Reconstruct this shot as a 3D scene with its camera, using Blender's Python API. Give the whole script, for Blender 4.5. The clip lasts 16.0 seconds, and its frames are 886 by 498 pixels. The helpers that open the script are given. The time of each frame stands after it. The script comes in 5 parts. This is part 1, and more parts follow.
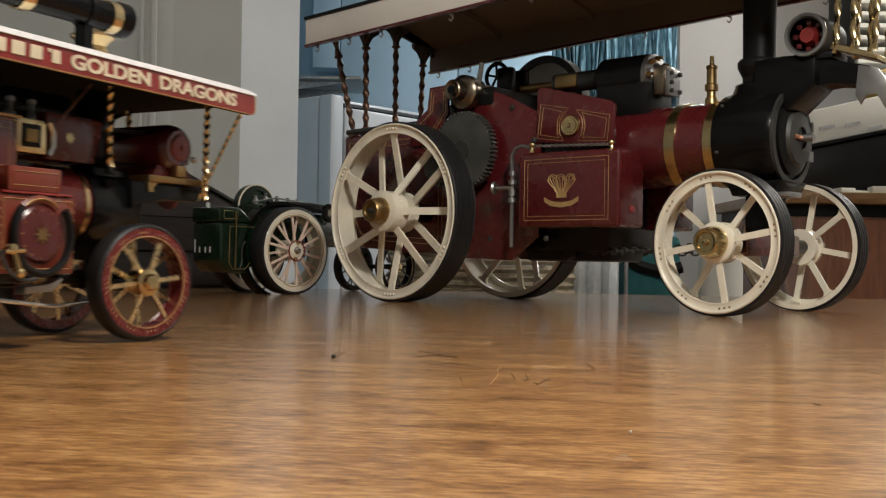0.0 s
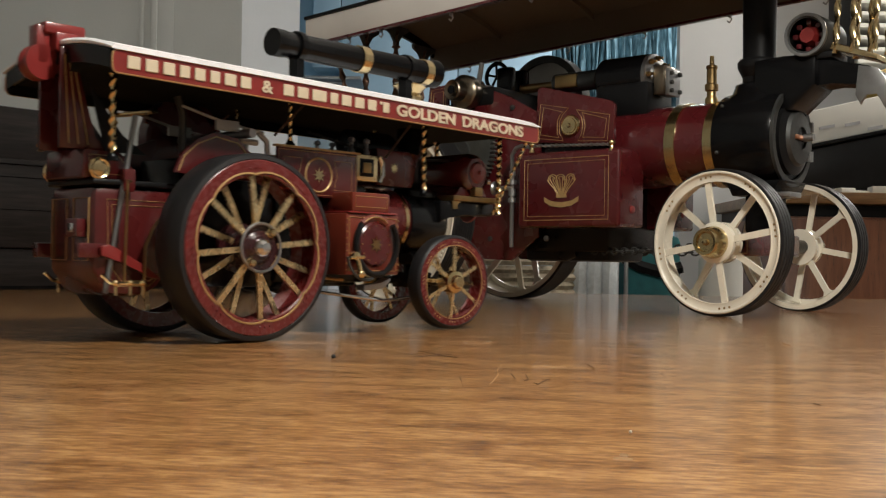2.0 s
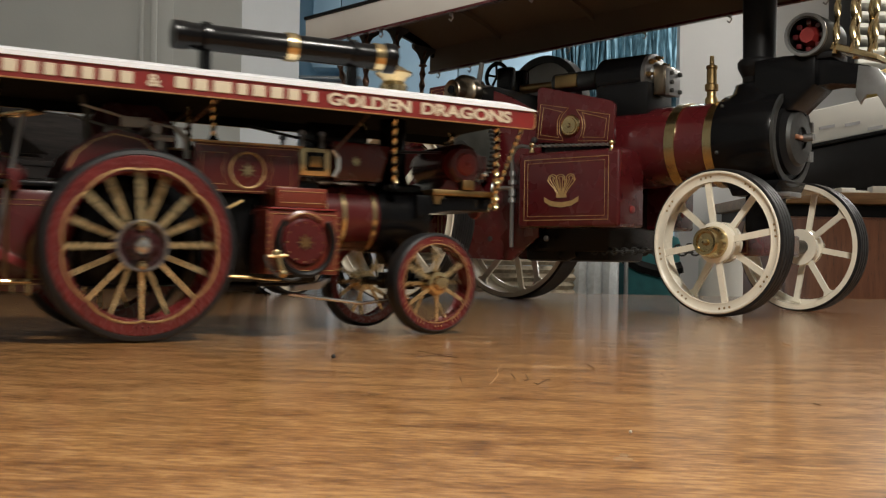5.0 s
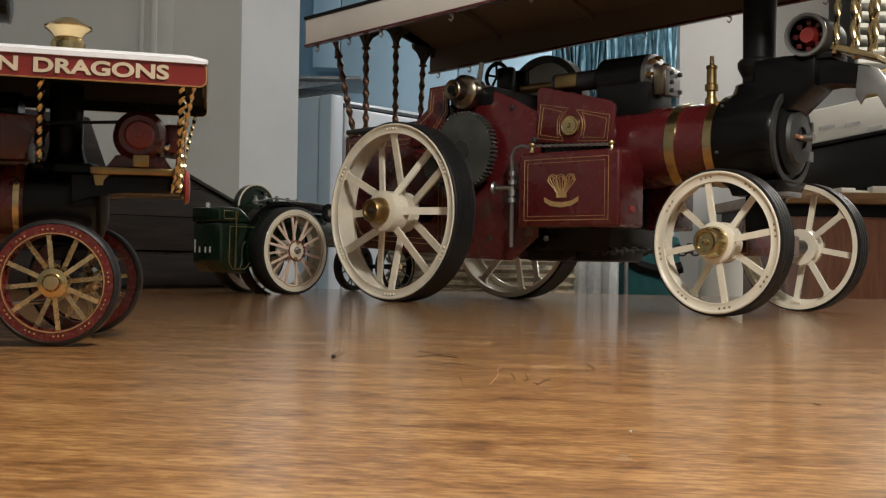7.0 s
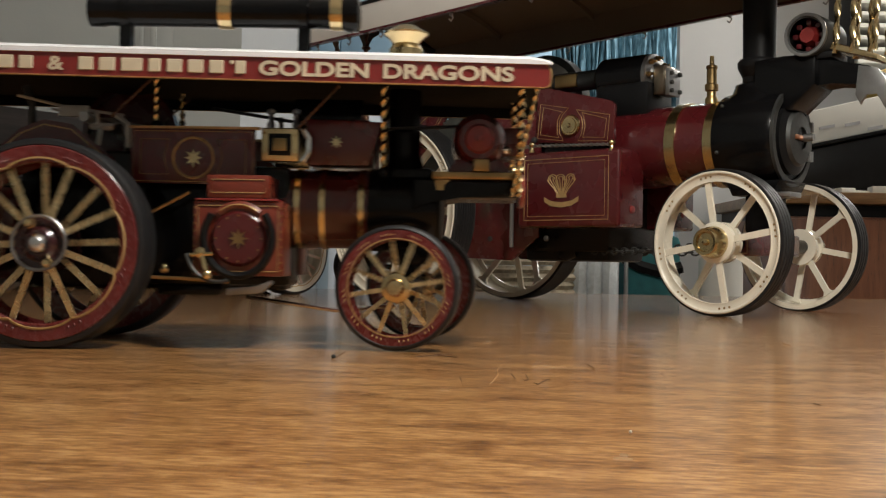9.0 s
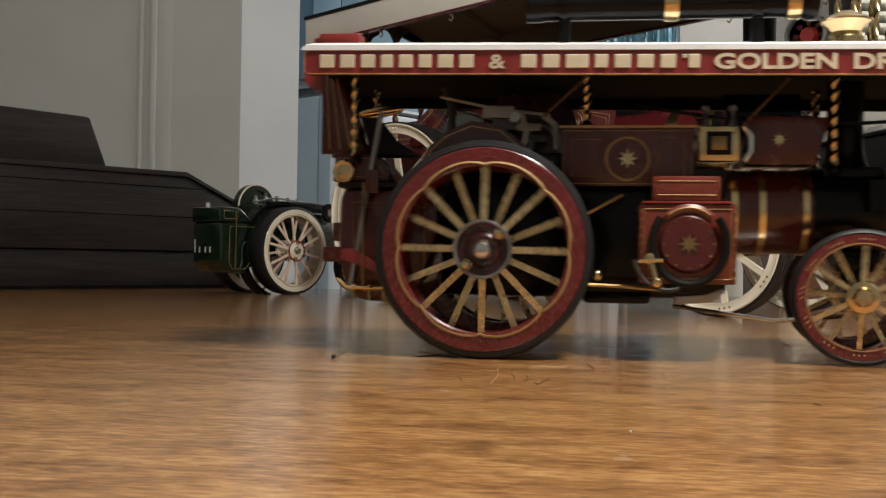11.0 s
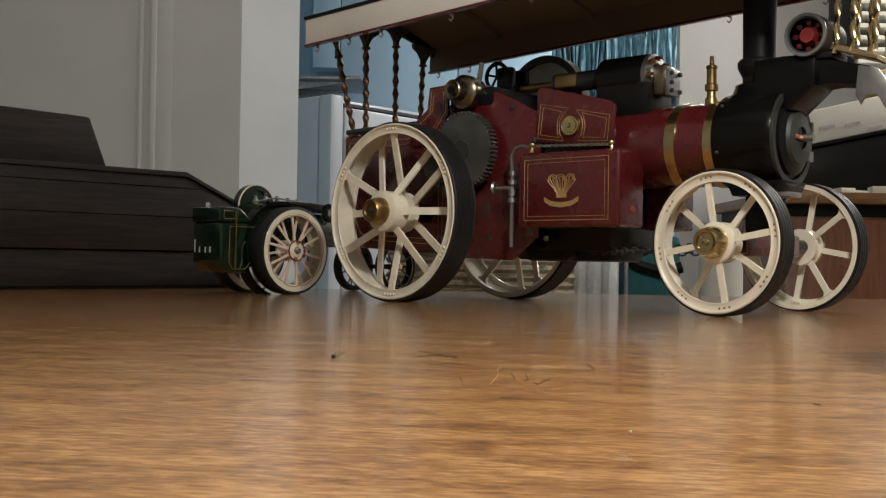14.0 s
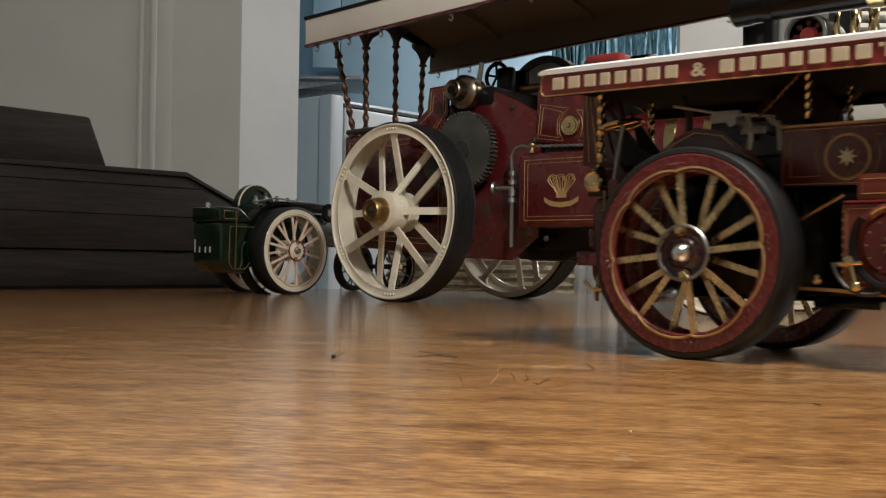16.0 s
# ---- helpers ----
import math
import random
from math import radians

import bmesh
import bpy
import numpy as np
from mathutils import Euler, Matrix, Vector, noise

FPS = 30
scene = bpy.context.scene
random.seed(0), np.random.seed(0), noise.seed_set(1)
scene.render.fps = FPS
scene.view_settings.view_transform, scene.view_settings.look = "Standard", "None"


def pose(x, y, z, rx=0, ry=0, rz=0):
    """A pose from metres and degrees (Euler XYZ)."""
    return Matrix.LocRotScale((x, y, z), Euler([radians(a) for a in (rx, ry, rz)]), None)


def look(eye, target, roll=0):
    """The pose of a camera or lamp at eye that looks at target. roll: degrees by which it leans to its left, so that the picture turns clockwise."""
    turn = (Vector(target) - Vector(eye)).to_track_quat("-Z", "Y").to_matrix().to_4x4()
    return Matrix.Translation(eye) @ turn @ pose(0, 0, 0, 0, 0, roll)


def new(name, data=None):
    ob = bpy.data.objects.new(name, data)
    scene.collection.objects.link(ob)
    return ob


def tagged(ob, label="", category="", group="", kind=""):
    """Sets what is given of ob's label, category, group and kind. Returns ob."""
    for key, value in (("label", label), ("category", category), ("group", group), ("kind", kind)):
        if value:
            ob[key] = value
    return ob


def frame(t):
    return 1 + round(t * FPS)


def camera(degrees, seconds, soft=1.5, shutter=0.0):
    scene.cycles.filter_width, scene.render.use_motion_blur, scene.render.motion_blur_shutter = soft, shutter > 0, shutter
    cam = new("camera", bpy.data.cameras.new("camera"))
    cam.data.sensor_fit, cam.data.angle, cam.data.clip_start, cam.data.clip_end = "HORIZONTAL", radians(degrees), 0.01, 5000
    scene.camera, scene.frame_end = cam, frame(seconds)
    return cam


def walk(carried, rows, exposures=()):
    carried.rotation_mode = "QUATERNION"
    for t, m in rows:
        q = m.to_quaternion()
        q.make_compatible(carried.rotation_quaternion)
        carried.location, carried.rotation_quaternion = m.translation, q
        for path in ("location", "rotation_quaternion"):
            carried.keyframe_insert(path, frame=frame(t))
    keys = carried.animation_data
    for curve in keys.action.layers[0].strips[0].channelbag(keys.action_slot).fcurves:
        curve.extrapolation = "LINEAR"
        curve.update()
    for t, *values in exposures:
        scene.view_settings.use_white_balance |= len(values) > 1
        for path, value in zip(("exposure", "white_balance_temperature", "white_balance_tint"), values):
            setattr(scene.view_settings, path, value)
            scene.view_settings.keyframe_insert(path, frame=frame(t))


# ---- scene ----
cam = camera(45.0, 16.0, soft=1.25, shutter=0.5)
EYE = (0.0, 0.0, 0.03755)
VIEW = look(EYE, (0.0, math.cos(radians(0.705)), 0.03755 + math.sin(radians(0.705))), 0.874)
walk(cam, [(0.0, VIEW), (16.0, VIEW)])
scene.view_settings.exposure = 0.0

# ---- light: a dim room under a pendant; the floor and kitchen lamps are added, unseen ----
world = bpy.data.worlds.new("room_world")
scene.world = world
world.use_nodes = True
world.node_tree.nodes["Background"].inputs[0].default_value = (0.75, 0.85, 1.0, 1)
world.node_tree.nodes["Background"].inputs[1].default_value = 0.02


def area(name, eye, target, size, size_y, power, colour):
    lamp = bpy.data.lights.new(name, "AREA")
    lamp.shape, lamp.size, lamp.size_y, lamp.energy, lamp.color = "RECTANGLE", size, size_y, power, colour
    ob = new(name, lamp)
    ob.matrix_world = look(eye, target)
    return ob


LAMP = (0.20, 0.215, 0.58)
bulb = bpy.data.lights.new("pendant_light", "POINT")
bulb.energy, bulb.color, bulb.shadow_soft_size = 39, (1.0, 0.95, 0.86), 0.045
bulb_ob = new("pendant_light", bulb)
bulb_ob.location = LAMP
# added fill that brightens the kitchen, hidden behind the northeast wall
area("kitchen_fill_light", (1.2, 3.9, 1.58), (1.2, 3.901, 0.0), 0.9, 0.14, 30, (0.93, 0.96, 1.0))
# added fill out of view on the right, brightens the white wall and table
bulb2 = bpy.data.lights.new("right_fill_light", "POINT")
bulb2.energy, bulb2.color, bulb2.shadow_soft_size = 42, (1.0, 0.95, 0.87), 0.1
bulb2_ob = new("right_fill_light", bulb2)
bulb2_ob.location = (1.35, 1.95, 0.85)


# ---- materials ----
def mat(name, col, rough=0.5, metal=0.0, var=0.12, scale=60.0, bump=0.0, bscale=400.0, coat=0.0, spec=0.5, col2=None, stretch=(1, 1, 1)):
    m = bpy.data.materials.new(name)
    m.use_nodes = True
    nt = m.node_tree
    b = nt.nodes["Principled BSDF"]
    b.inputs["Metallic"].default_value = metal
    b.inputs["Coat Weight"].default_value = coat
    b.inputs["Coat Roughness"].default_value = 0.12
    b.inputs["Specular IOR Level"].default_value = spec
    tc = nt.nodes.new("ShaderNodeTexCoord")
    mp = nt.nodes.new("ShaderNodeMapping")
    mp.inputs["Scale"].default_value = stretch
    nt.links.new(tc.outputs["Object"], mp.inputs[0])
    n = nt.nodes.new("ShaderNodeTexNoise")
    n.inputs["Scale"].default_value, n.inputs["Detail"].default_value = scale, 5
    nt.links.new(mp.outputs[0], n.inputs["Vector"])
    r = nt.nodes.new("ShaderNodeValToRGB")
    c2 = col2 or tuple(max(0.0, c * (1 - var)) for c in col)
    r.color_ramp.elements[0].color = (*c2, 1)
    r.color_ramp.elements[1].color = (*(min(1.0, c * (1 + var * 0.6)) for c in col), 1)
    r.color_ramp.elements[0].position, r.color_ramp.elements[1].position = 0.32, 0.68
    nt.links.new(n.outputs["Fac"], r.inputs[0])
    nt.links.new(r.outputs[0], b.inputs["Base Color"])
    mr = nt.nodes.new("ShaderNodeMapRange")
    mr.inputs["To Min"].default_value, mr.inputs["To Max"].default_value = max(0.02, rough - 0.08), min(1, rough + 0.1)
    n2 = nt.nodes.new("ShaderNodeTexNoise")
    n2.inputs["Scale"].default_value, n2.inputs["Detail"].default_value = bscale, 3
    nt.links.new(mp.outputs[0], n2.inputs["Vector"])
    nt.links.new(n2.outputs["Fac"], mr.inputs["Value"])
    nt.links.new(mr.outputs[0], b.inputs["Roughness"])
    if bump:
        bp = nt.nodes.new("ShaderNodeBump")
        bp.inputs["Strength"].default_value, bp.inputs["Distance"].default_value = bump, 0.001
        nt.links.new(n2.outputs["Fac"], bp.inputs["Height"])
        nt.links.new(bp.outputs[0], b.inputs["Normal"])
    return m


def glow(name, col, strength):
    m = bpy.data.materials.new(name)
    m.use_nodes = True
    b = m.node_tree.nodes["Principled BSDF"]
    b.inputs["Base Color"].default_value = (*col, 1)
    b.inputs["Emission Color"].default_value = (*col, 1)
    b.inputs["Emission Strength"].default_value = strength
    return m


def wood(name, dark, mid, light, rough, grain=(2.2, 26.0, 26.0), coat=0.3, scratch=0.0, spec=0.5, coat_rough=0.2):
    """Grain runs along the object's x."""
    m = bpy.data.materials.new(name)
    m.use_nodes = True
    nt = m.node_tree
    b = nt.nodes["Principled BSDF"]
    b.inputs["Coat Weight"].default_value, b.inputs["Coat Roughness"].default_value = coat, coat_rough
    b.inputs["Specular IOR Level"].default_value = spec
    tc = nt.nodes.new("ShaderNodeTexCoord")

    def noise_tex(stretch, detail, distort=0.0):
        mp = nt.nodes.new("ShaderNodeMapping")
        mp.inputs["Scale"].default_value = stretch
        nt.links.new(tc.outputs["Object"], mp.inputs[0])
        n = nt.nodes.new("ShaderNodeTexNoise")
        n.inputs["Scale"].default_value, n.inputs["Detail"].default_value, n.inputs["Distortion"].default_value = 1.0, detail, distort
        nt.links.new(mp.outputs[0], n.inputs["Vector"])
        return n

    big, fine, pore = noise_tex(grain, 6, 0.6), noise_tex(tuple(g * 6 for g in grain), 4, 0.2), noise_tex((grain[0] * 18, grain[1] * 26, grain[2] * 26), 2)
    mx = nt.nodes.new("ShaderNodeMath")
    mx.operation = "MULTIPLY_ADD"
    mx.inputs[1].default_value = 0.55
    nt.links.new(fine.outputs["Fac"], mx.inputs[0])
    ml = nt.nodes.new("ShaderNodeMath")
    ml.operation = "MULTIPLY"
    ml.inputs[1].default_value = 0.45
    nt.links.new(big.outputs["Fac"], ml.inputs[0])
    nt.links.new(ml.outputs[0], mx.inputs[2])
    r = nt.nodes.new("ShaderNodeValToRGB")
    r.color_ramp.elements[0].position, r.color_ramp.elements[1].position = 0.36, 0.64
    r.color_ramp.elements[0].color, r.color_ramp.elements[1].color = (*dark, 1), (*light, 1)
    e = r.color_ramp.elements.new(0.5)
    e.color = (*mid, 1)
    nt.links.new(mx.outputs[0], r.inputs[0])
    pr = nt.nodes.new("ShaderNodeMapRange")
    pr.inputs["From Min"].default_value, pr.inputs["From Max"].default_value = 0.28, 0.42
    pr.inputs["To Min"].default_value, pr.inputs["To Max"].default_value = 0.62, 1.0
    nt.links.new(pore.outputs["Fac"], pr.inputs["Value"])
    mc = nt.nodes.new("ShaderNodeMix")
    mc.data_type, mc.blend_type = "RGBA", "MULTIPLY"
    mc.inputs["Factor"].default_value = 1.0
    nt.links.new(r.outputs[0], mc.inputs["A"])
    nt.links.new(pr.outputs[0], mc.inputs["B"])
    nt.links.new(mc.outputs["Result"], b.inputs["Base Color"])
    mr = nt.nodes.new("ShaderNodeMapRange")
    mr.inputs["To Min"].default_value, mr.inputs["To Max"].default_value = rough - 0.1, rough + 0.12
    smear = noise_tex((9, 9, 9), 5, 0.5)
    nt.links.new(smear.outputs["Fac"], mr.inputs["Value"])
    nt.links.new(mr.outputs[0], b.inputs["Roughness"])
    bp = nt.nodes.new("ShaderNodeBump")
    bp.inputs["Strength"].default_value, bp.inputs["Distance"].default_value = 0.12, 0.0006
    nt.links.new(pore.outputs["Fac"], bp.inputs["Height"])
    nt.links.new(bp.outputs[0], b.inputs["Normal"])
    nt.links.new(bp.outputs[0], b.inputs["Coat Normal"])
    return m


TABLE = wood("table_wood", (0.17, 0.070, 0.020), (0.38, 0.18, 0.058), (0.60, 0.33, 0.125), 0.36, grain=(26.0, 80.0, 80.0), coat=0.85, coat_rough=0.09)
DARKWOOD = wood("dark_stained_wood", (0.009, 0.007, 0.0065), (0.016, 0.0125, 0.0115), (0.027, 0.021, 0.019), 0.5, grain=(3, 40, 40), coat=0.06, spec=0.2)
CABINET = wood("brown_cabinet_wood", (0.12, 0.038, 0.014), (0.17, 0.058, 0.022), (0.21, 0.078, 0.032), 0.4, grain=(20, 20, 1.6))
PALEWOOD = wood("light_wood_edge", (0.15, 0.07, 0.02), (0.22, 0.11, 0.035), (0.28, 0.15, 0.055), 0.45)
MAROON = mat("maroon_enamel", (0.074, 0.0072, 0.009), 0.26, var=0.06, scale=25, coat=0.5, bscale=45)
MAROON_B = mat("dark_red_enamel", (0.072, 0.008, 0.008), 0.25, var=0.06, scale=60, coat=0.35, bscale=45)
RED = mat("red_enamel", (0.19, 0.019, 0.017), 0.3, var=0.15, scale=80, coat=0.4, bscale=45)
ORANGE = mat("brick_red_enamel", (0.15, 0.026, 0.014), 0.28, var=0.15, scale=80, coat=0.3, bscale=45)
GREEN = mat("dark_green_enamel", (0.0035, 0.014, 0.006), 0.25, var=0.06, scale=60, coat=0.5, bscale=45)
BLACK = mat("black_enamel", (0.0042, 0.0042, 0.0046), 0.22, var=0.2, scale=40, spec=0.2, bscale=45)
SATIN = mat("satin_black_paint", (0.0065, 0.0065, 0.007), 0.36, var=0.2, scale=50, bump=0.05, spec=0.22)
MATT = mat("matt_black_paint", (0.011, 0.012, 0.011), 0.9, var=0.2, scale=50, spec=0.1)
RUBBER = mat("black_rubber", (0.012, 0.012, 0.013), 0.5, var=0.2, scale=90, bump=0.1, spec=0.35)
CREAM = mat("cream_enamel", (0.76, 0.71, 0.59), 0.24, var=0.1, scale=30, coat=0.6, bscale=45)
CREAM_C = mat("cream_painted_wood", (0.72, 0.70, 0.66), 0.5, var=0.08, scale=14, bump=0.06)
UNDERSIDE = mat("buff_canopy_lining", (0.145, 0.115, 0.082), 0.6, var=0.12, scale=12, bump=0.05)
WHITE = mat("white_enamel", (0.78, 0.79, 0.82), 0.4, var=0.05, scale=30)
GOLD = mat("gold_lining", (0.44, 0.29, 0.12), 0.42, metal=0.3, var=0.15, scale=200)
GOLDSPOKE = mat("gold_painted_metal", (0.66, 0.50, 0.27), 0.27, metal=0.85, var=0.2, scale=150, coat=0.2)
BRASS = mat("polished_brass", (0.68, 0.53, 0.29), 0.2, metal=1.0, var=0.18, scale=80, bump=0.03)
OLDBRASS = mat("tarnished_brass", (0.40, 0.27, 0.12), 0.32, metal=1.0, var=0.35, scale=50, bump=0.05)
COPPER = mat("copper_pipe", (0.52, 0.26, 0.16), 0.3, metal=1.0, var=0.2, scale=80)
CHROME = mat("bright_steel", (0.72, 0.72, 0.72), 0.16, metal=1.0, var=0.1, scale=80)
STEEL = mat("grey_machined_steel", (0.32, 0.32, 0.32), 0.36, metal=0.9, var=0.2, scale=60, bump=0.05)
IRON = mat("dark_cast_iron", (0.06, 0.062, 0.06), 0.5, metal=0.6, var=0.3, scale=60, bump=0.1)
BRONZE_TWIST = mat("brown_bronze_twist", (0.16, 0.09, 0.06), 0.35, metal=0.8, var=0.3, scale=90)
PLASTER = mat("painted_plaster", (0.66, 0.69, 0.68), 0.8, var=0.06, scale=4, bump=0.25, bscale=160)
# wall plaster made paler and bluer: the kitchen's light is put into the colour
JAMB_LIT = mat("kitchen_lit_plaster", (0.74, 0.78, 0.82), 0.75, var=0.05, scale=5, bump=0.2, bscale=160)
PLASTER_W = mat("white_painted_plaster", (0.68, 0.69, 0.70), 0.75, var=0.05, scale=5, bump=0.2, bscale=160)
BLUEWALL = mat("pale_blue_wall_paint", (0.40, 0.56, 0.66), 0.7, var=0.05, scale=4, bump=0.1, bscale=120)
FRIDGE_W = mat("white_appliance_enamel", (0.54, 0.55, 0.55), 0.35, var=0.04, scale=6)
CURTAIN = mat("blue_patterned_curtain", (0.20, 0.33, 0.38), 0.9, var=0.2, scale=40, bump=0.4, col2=(0.04, 0.10, 0.125), stretch=(1, 1, 0.45))
TEAL = mat("teal_fabric", (0.02, 0.13, 0.14), 0.8, var=0.2, scale=40, bump=0.3)
CLOTH = mat("white_terry_cloth", (0.62, 0.66, 0.68), 0.9, var=0.12, scale=120, bump=0.5, bscale=300)
WICKER = mat("beige_woven_fibre", (0.42, 0.36, 0.26), 0.8, var=0.3, scale=120, bump=0.5, bscale=200)
PAPER = mat("white_paper", (0.68, 0.67, 0.62), 0.7, var=0.05, scale=12)
CARPET = mat("brown_carpet", (0.27, 0.21, 0.16), 0.95, var=0.25, scale=60, bump=0.4)
CEILING = mat("white_ceiling_paint", (0.72, 0.7, 0.66), 0.8, var=0.05, scale=5, bump=0.15, bscale=60)
YELLOW = mat("ochre_plastic", (0.42, 0.28, 0.06), 0.5, var=0.15, scale=30)
WORN = mat("pale_worn_varnish", (0.46, 0.29, 0.15), 0.55)
SCRATCH = mat("dark_brown_scratch", (0.05, 0.022, 0.01), 0.6)
PALEBLUE = mat("pale_blue_plastic", (0.5, 0.6, 0.64), 0.45)
BANDBRASS = mat("dull_brass_band", (0.56, 0.45, 0.24), 0.22, metal=1.0, var=0.15, scale=40)
BEARING = mat("dark_bronze_bearing", (0.24, 0.20, 0.15), 0.3, metal=1.0, var=0.3, scale=60)
DARKHUB = mat("dark_maroon_hub_enamel", (0.03, 0.006, 0.007), 0.25, var=0.1, scale=60, coat=0.4)
GEARSILVER = mat("silver_grey_paint", (0.42, 0.42, 0.40), 0.4, metal=0.3, var=0.15, scale=60)
PRINTGREY = mat("grey_print", (0.35, 0.35, 0.36), 0.7)
LAMPGLASS = glow("lit_lamp_panel", (1.0, 0.92, 0.8), 9.0)


# ---- mesh helpers ----
def finish(me, angle=35):
    me.shade_smooth()
    me.set_sharp_from_angle(angle=radians(angle))


def part(name, bm, material, parent=None, label="", scale=1.0, angle=35):
    me = bpy.data.meshes.new(name)
    bmesh.ops.recalc_face_normals(bm, faces=bm.faces)
    if scale != 1.0:
        bmesh.ops.scale(bm, vec=(scale,) * 3, verts=bm.verts)
    bm.to_mesh(me)
    bm.free()
    me.materials.append(material)
    finish(me, angle)
    ob = new(name, me)
    ob.parent = parent
    if label:
        tagged(ob, label)
    return ob


def share(name, src, parent, m):
    """One more piece on the mesh of src."""
    ob = new(name, src.data)
    ob.parent = parent
    ob.matrix_basis = m
    return ob


def BM():
    return bmesh.new()


def box(bm, x0, x1, y0, y1, z0, z1, bev=0.0, seg=2):
    g = bmesh.ops.create_cube(bm, size=1.0)
    vs = g["verts"]
    for v in vs:
        v.co = Vector(((x0 + x1) / 2 + v.co.x * (x1 - x0), (y0 + y1) / 2 + v.co.y * (y1 - y0), (z0 + z1) / 2 + v.co.z * (z1 - z0)))
    if bev:
        es = list({e for v in vs for e in v.link_edges})
        bmesh.ops.bevel(bm, geom=es, offset=bev, segments=seg, affect="EDGES", profile=0.5)
    return bm


def basis(d):
    d = Vector(d).normalized()
    u = d.orthogonal().normalized()
    if abs(d.z) < 0.9:
        u = d.cross(Vector((0, 0, 1))).normalized()
    return u, d.cross(u).normalized(), d


def cyl(bm, p0, p1, r0, r1=None, seg=20, caps=True):
    r1 = r0 if r1 is None else r1
    p0, p1 = Vector(p0), Vector(p1)
    u, w, d = basis(p1 - p0)
    rings = []
    for p, r in ((p0, r0), (p1, r1)):
        rings.append([bm.verts.new(p + (u * math.cos(a) + w * math.sin(a)) * r) for a in (2 * math.pi * k / seg for k in range(seg))])
    for k in range(seg):
        j = (k + 1) % seg
        bm.faces.new((rings[0][k], rings[0][j], rings[1][j], rings[1][k]))
    if caps:
        bm.faces.new(rings[0][::-1])
        bm.faces.new(rings[1])
    return bm


def lathe(bm, prof, origin=(0, 0, 0), axis=(0, 1, 0), seg=40, closed=False):
    """Turns a profile of (radius, height along the axis)."""
    o = Vector(origin)
    u, w, d = basis(axis)
    rings = []
    for r, a in prof:
        if r < 1e-6:
            rings.append([bm.verts.new(o + d * a)])
        else:
            rings.append([bm.verts.new(o + d * a + (u * math.cos(t) + w * math.sin(t)) * r) for t in (2 * math.pi * k / seg for k in range(seg))])
    pairs = list(zip(rings, rings[1:]))
    if closed:
        pairs.append((rings[-1], rings[0]))
    for a, b in pairs:
        for k in range(seg):
            j = (k + 1) % seg
            if len(a) == 1 and len(b) == 1:
                continue
            if len(a) == 1:
                bm.faces.new((a[0], b[j], b[k]))
            elif len(b) == 1:
                bm.faces.new((a[k], a[j], b[0]))
            else:
                bm.faces.new((a[k], a[j], b[j], b[k]))
    return bm


def tube(bm, pts, r, seg=8, closed=False):
    pts = [Vector(p) for p in pts]
    n = len(pts)
    rings = []
    up = None
    for i, p in enumerate(pts):
        a = pts[(i - 1) % n] if (closed or i) else p
        b = pts[(i + 1) % n] if (closed or i < n - 1) else p
        d = (b - a).normalized()
        if up is None:
            up = basis(d)[0]
        up = (up - d * up.dot(d)).normalized()
        w = d.cross(up)
        rings.append([bm.verts.new(p + (up * math.cos(t) + w * math.sin(t)) * r) for t in (2 * math.pi * k / seg for k in range(seg))])
    for i in range(n if closed else n - 1):
        a, b = rings[i], rings[(i + 1) % n]
        for k in range(seg):
            j = (k + 1) % seg
            bm.faces.new((a[k], a[j], b[j], b[k]))
    if not closed:
        bm.faces.new(rings[0][::-1])
        bm.faces.new(rings[-1])
    return bm


def twist(bm, p0, p1, r, turns, seg=8, steps=None):
    """A barley-twist post: a two-lobed section that turns along the way."""
    p0, p1 = Vector(p0), Vector(p1)
    u, w, d = basis(p1 - p0)
    steps = steps or max(12, int(turns * 10))
    rings = []
    for i in range(steps + 1):
        f = i / steps
        ph = 2 * math.pi * turns * f
        ring = []
        for k in range(seg):
            t = 2 * math.pi * k / seg
            rr = r * (0.80 + 0.24 * math.cos(2 * t))
            a = t + ph
            ring.append(bm.verts.new(p0 + (p1 - p0) * f + (u * math.cos(a) + w * math.sin(a)) * rr))
        rings.append(ring)
    for a, b in zip(rings, rings[1:]):
        for k in range(seg):
            j = (k + 1) % seg
            bm.faces.new((a[k], a[j], b[j], b[k]))
    bm.faces.new(rings[0][::-1])
    bm.faces.new(rings[-1])
    return bm


def ball(bm, c, r, seg=12):
    lathe(bm, [(0, -r)] + [(r * math.cos(a), r * math.sin(a)) for a in (radians(x) for x in range(-60, 61, 30))] + [(0, r)], c, (0, 0, 1), seg)
    return bm


def prism(bm, pts, y0, y1, bev=0.0):
    """Pulls a polygon of (x, z) from y0 to y1."""
    a = [bm.verts.new((x, y0, z)) for x, z in pts]
    b = [bm.verts.new((x, y1, z)) for x, z in pts]
    fs = [bm.faces.new(a), bm.faces.new(b[::-1])]
    n = len(pts)
    for k in range(n):
        j = (k + 1) % n
        fs.append(bm.faces.new((a[k], b[k], b[j], a[j])))
    if bev:
        es = list({e for f in fs for e in f.edges})
        bmesh.ops.bevel(bm, geom=es, offset=bev, segments=2, affect="EDGES", profile=0.5)
    return bm


def frame_line(bm, pts, y, w):
    """A thin raised line along a closed polygon of (x, z) on a side panel."""
    return tube(bm, [(x, y, z) for x, z in pts], w * 0.36, 4, closed=True)


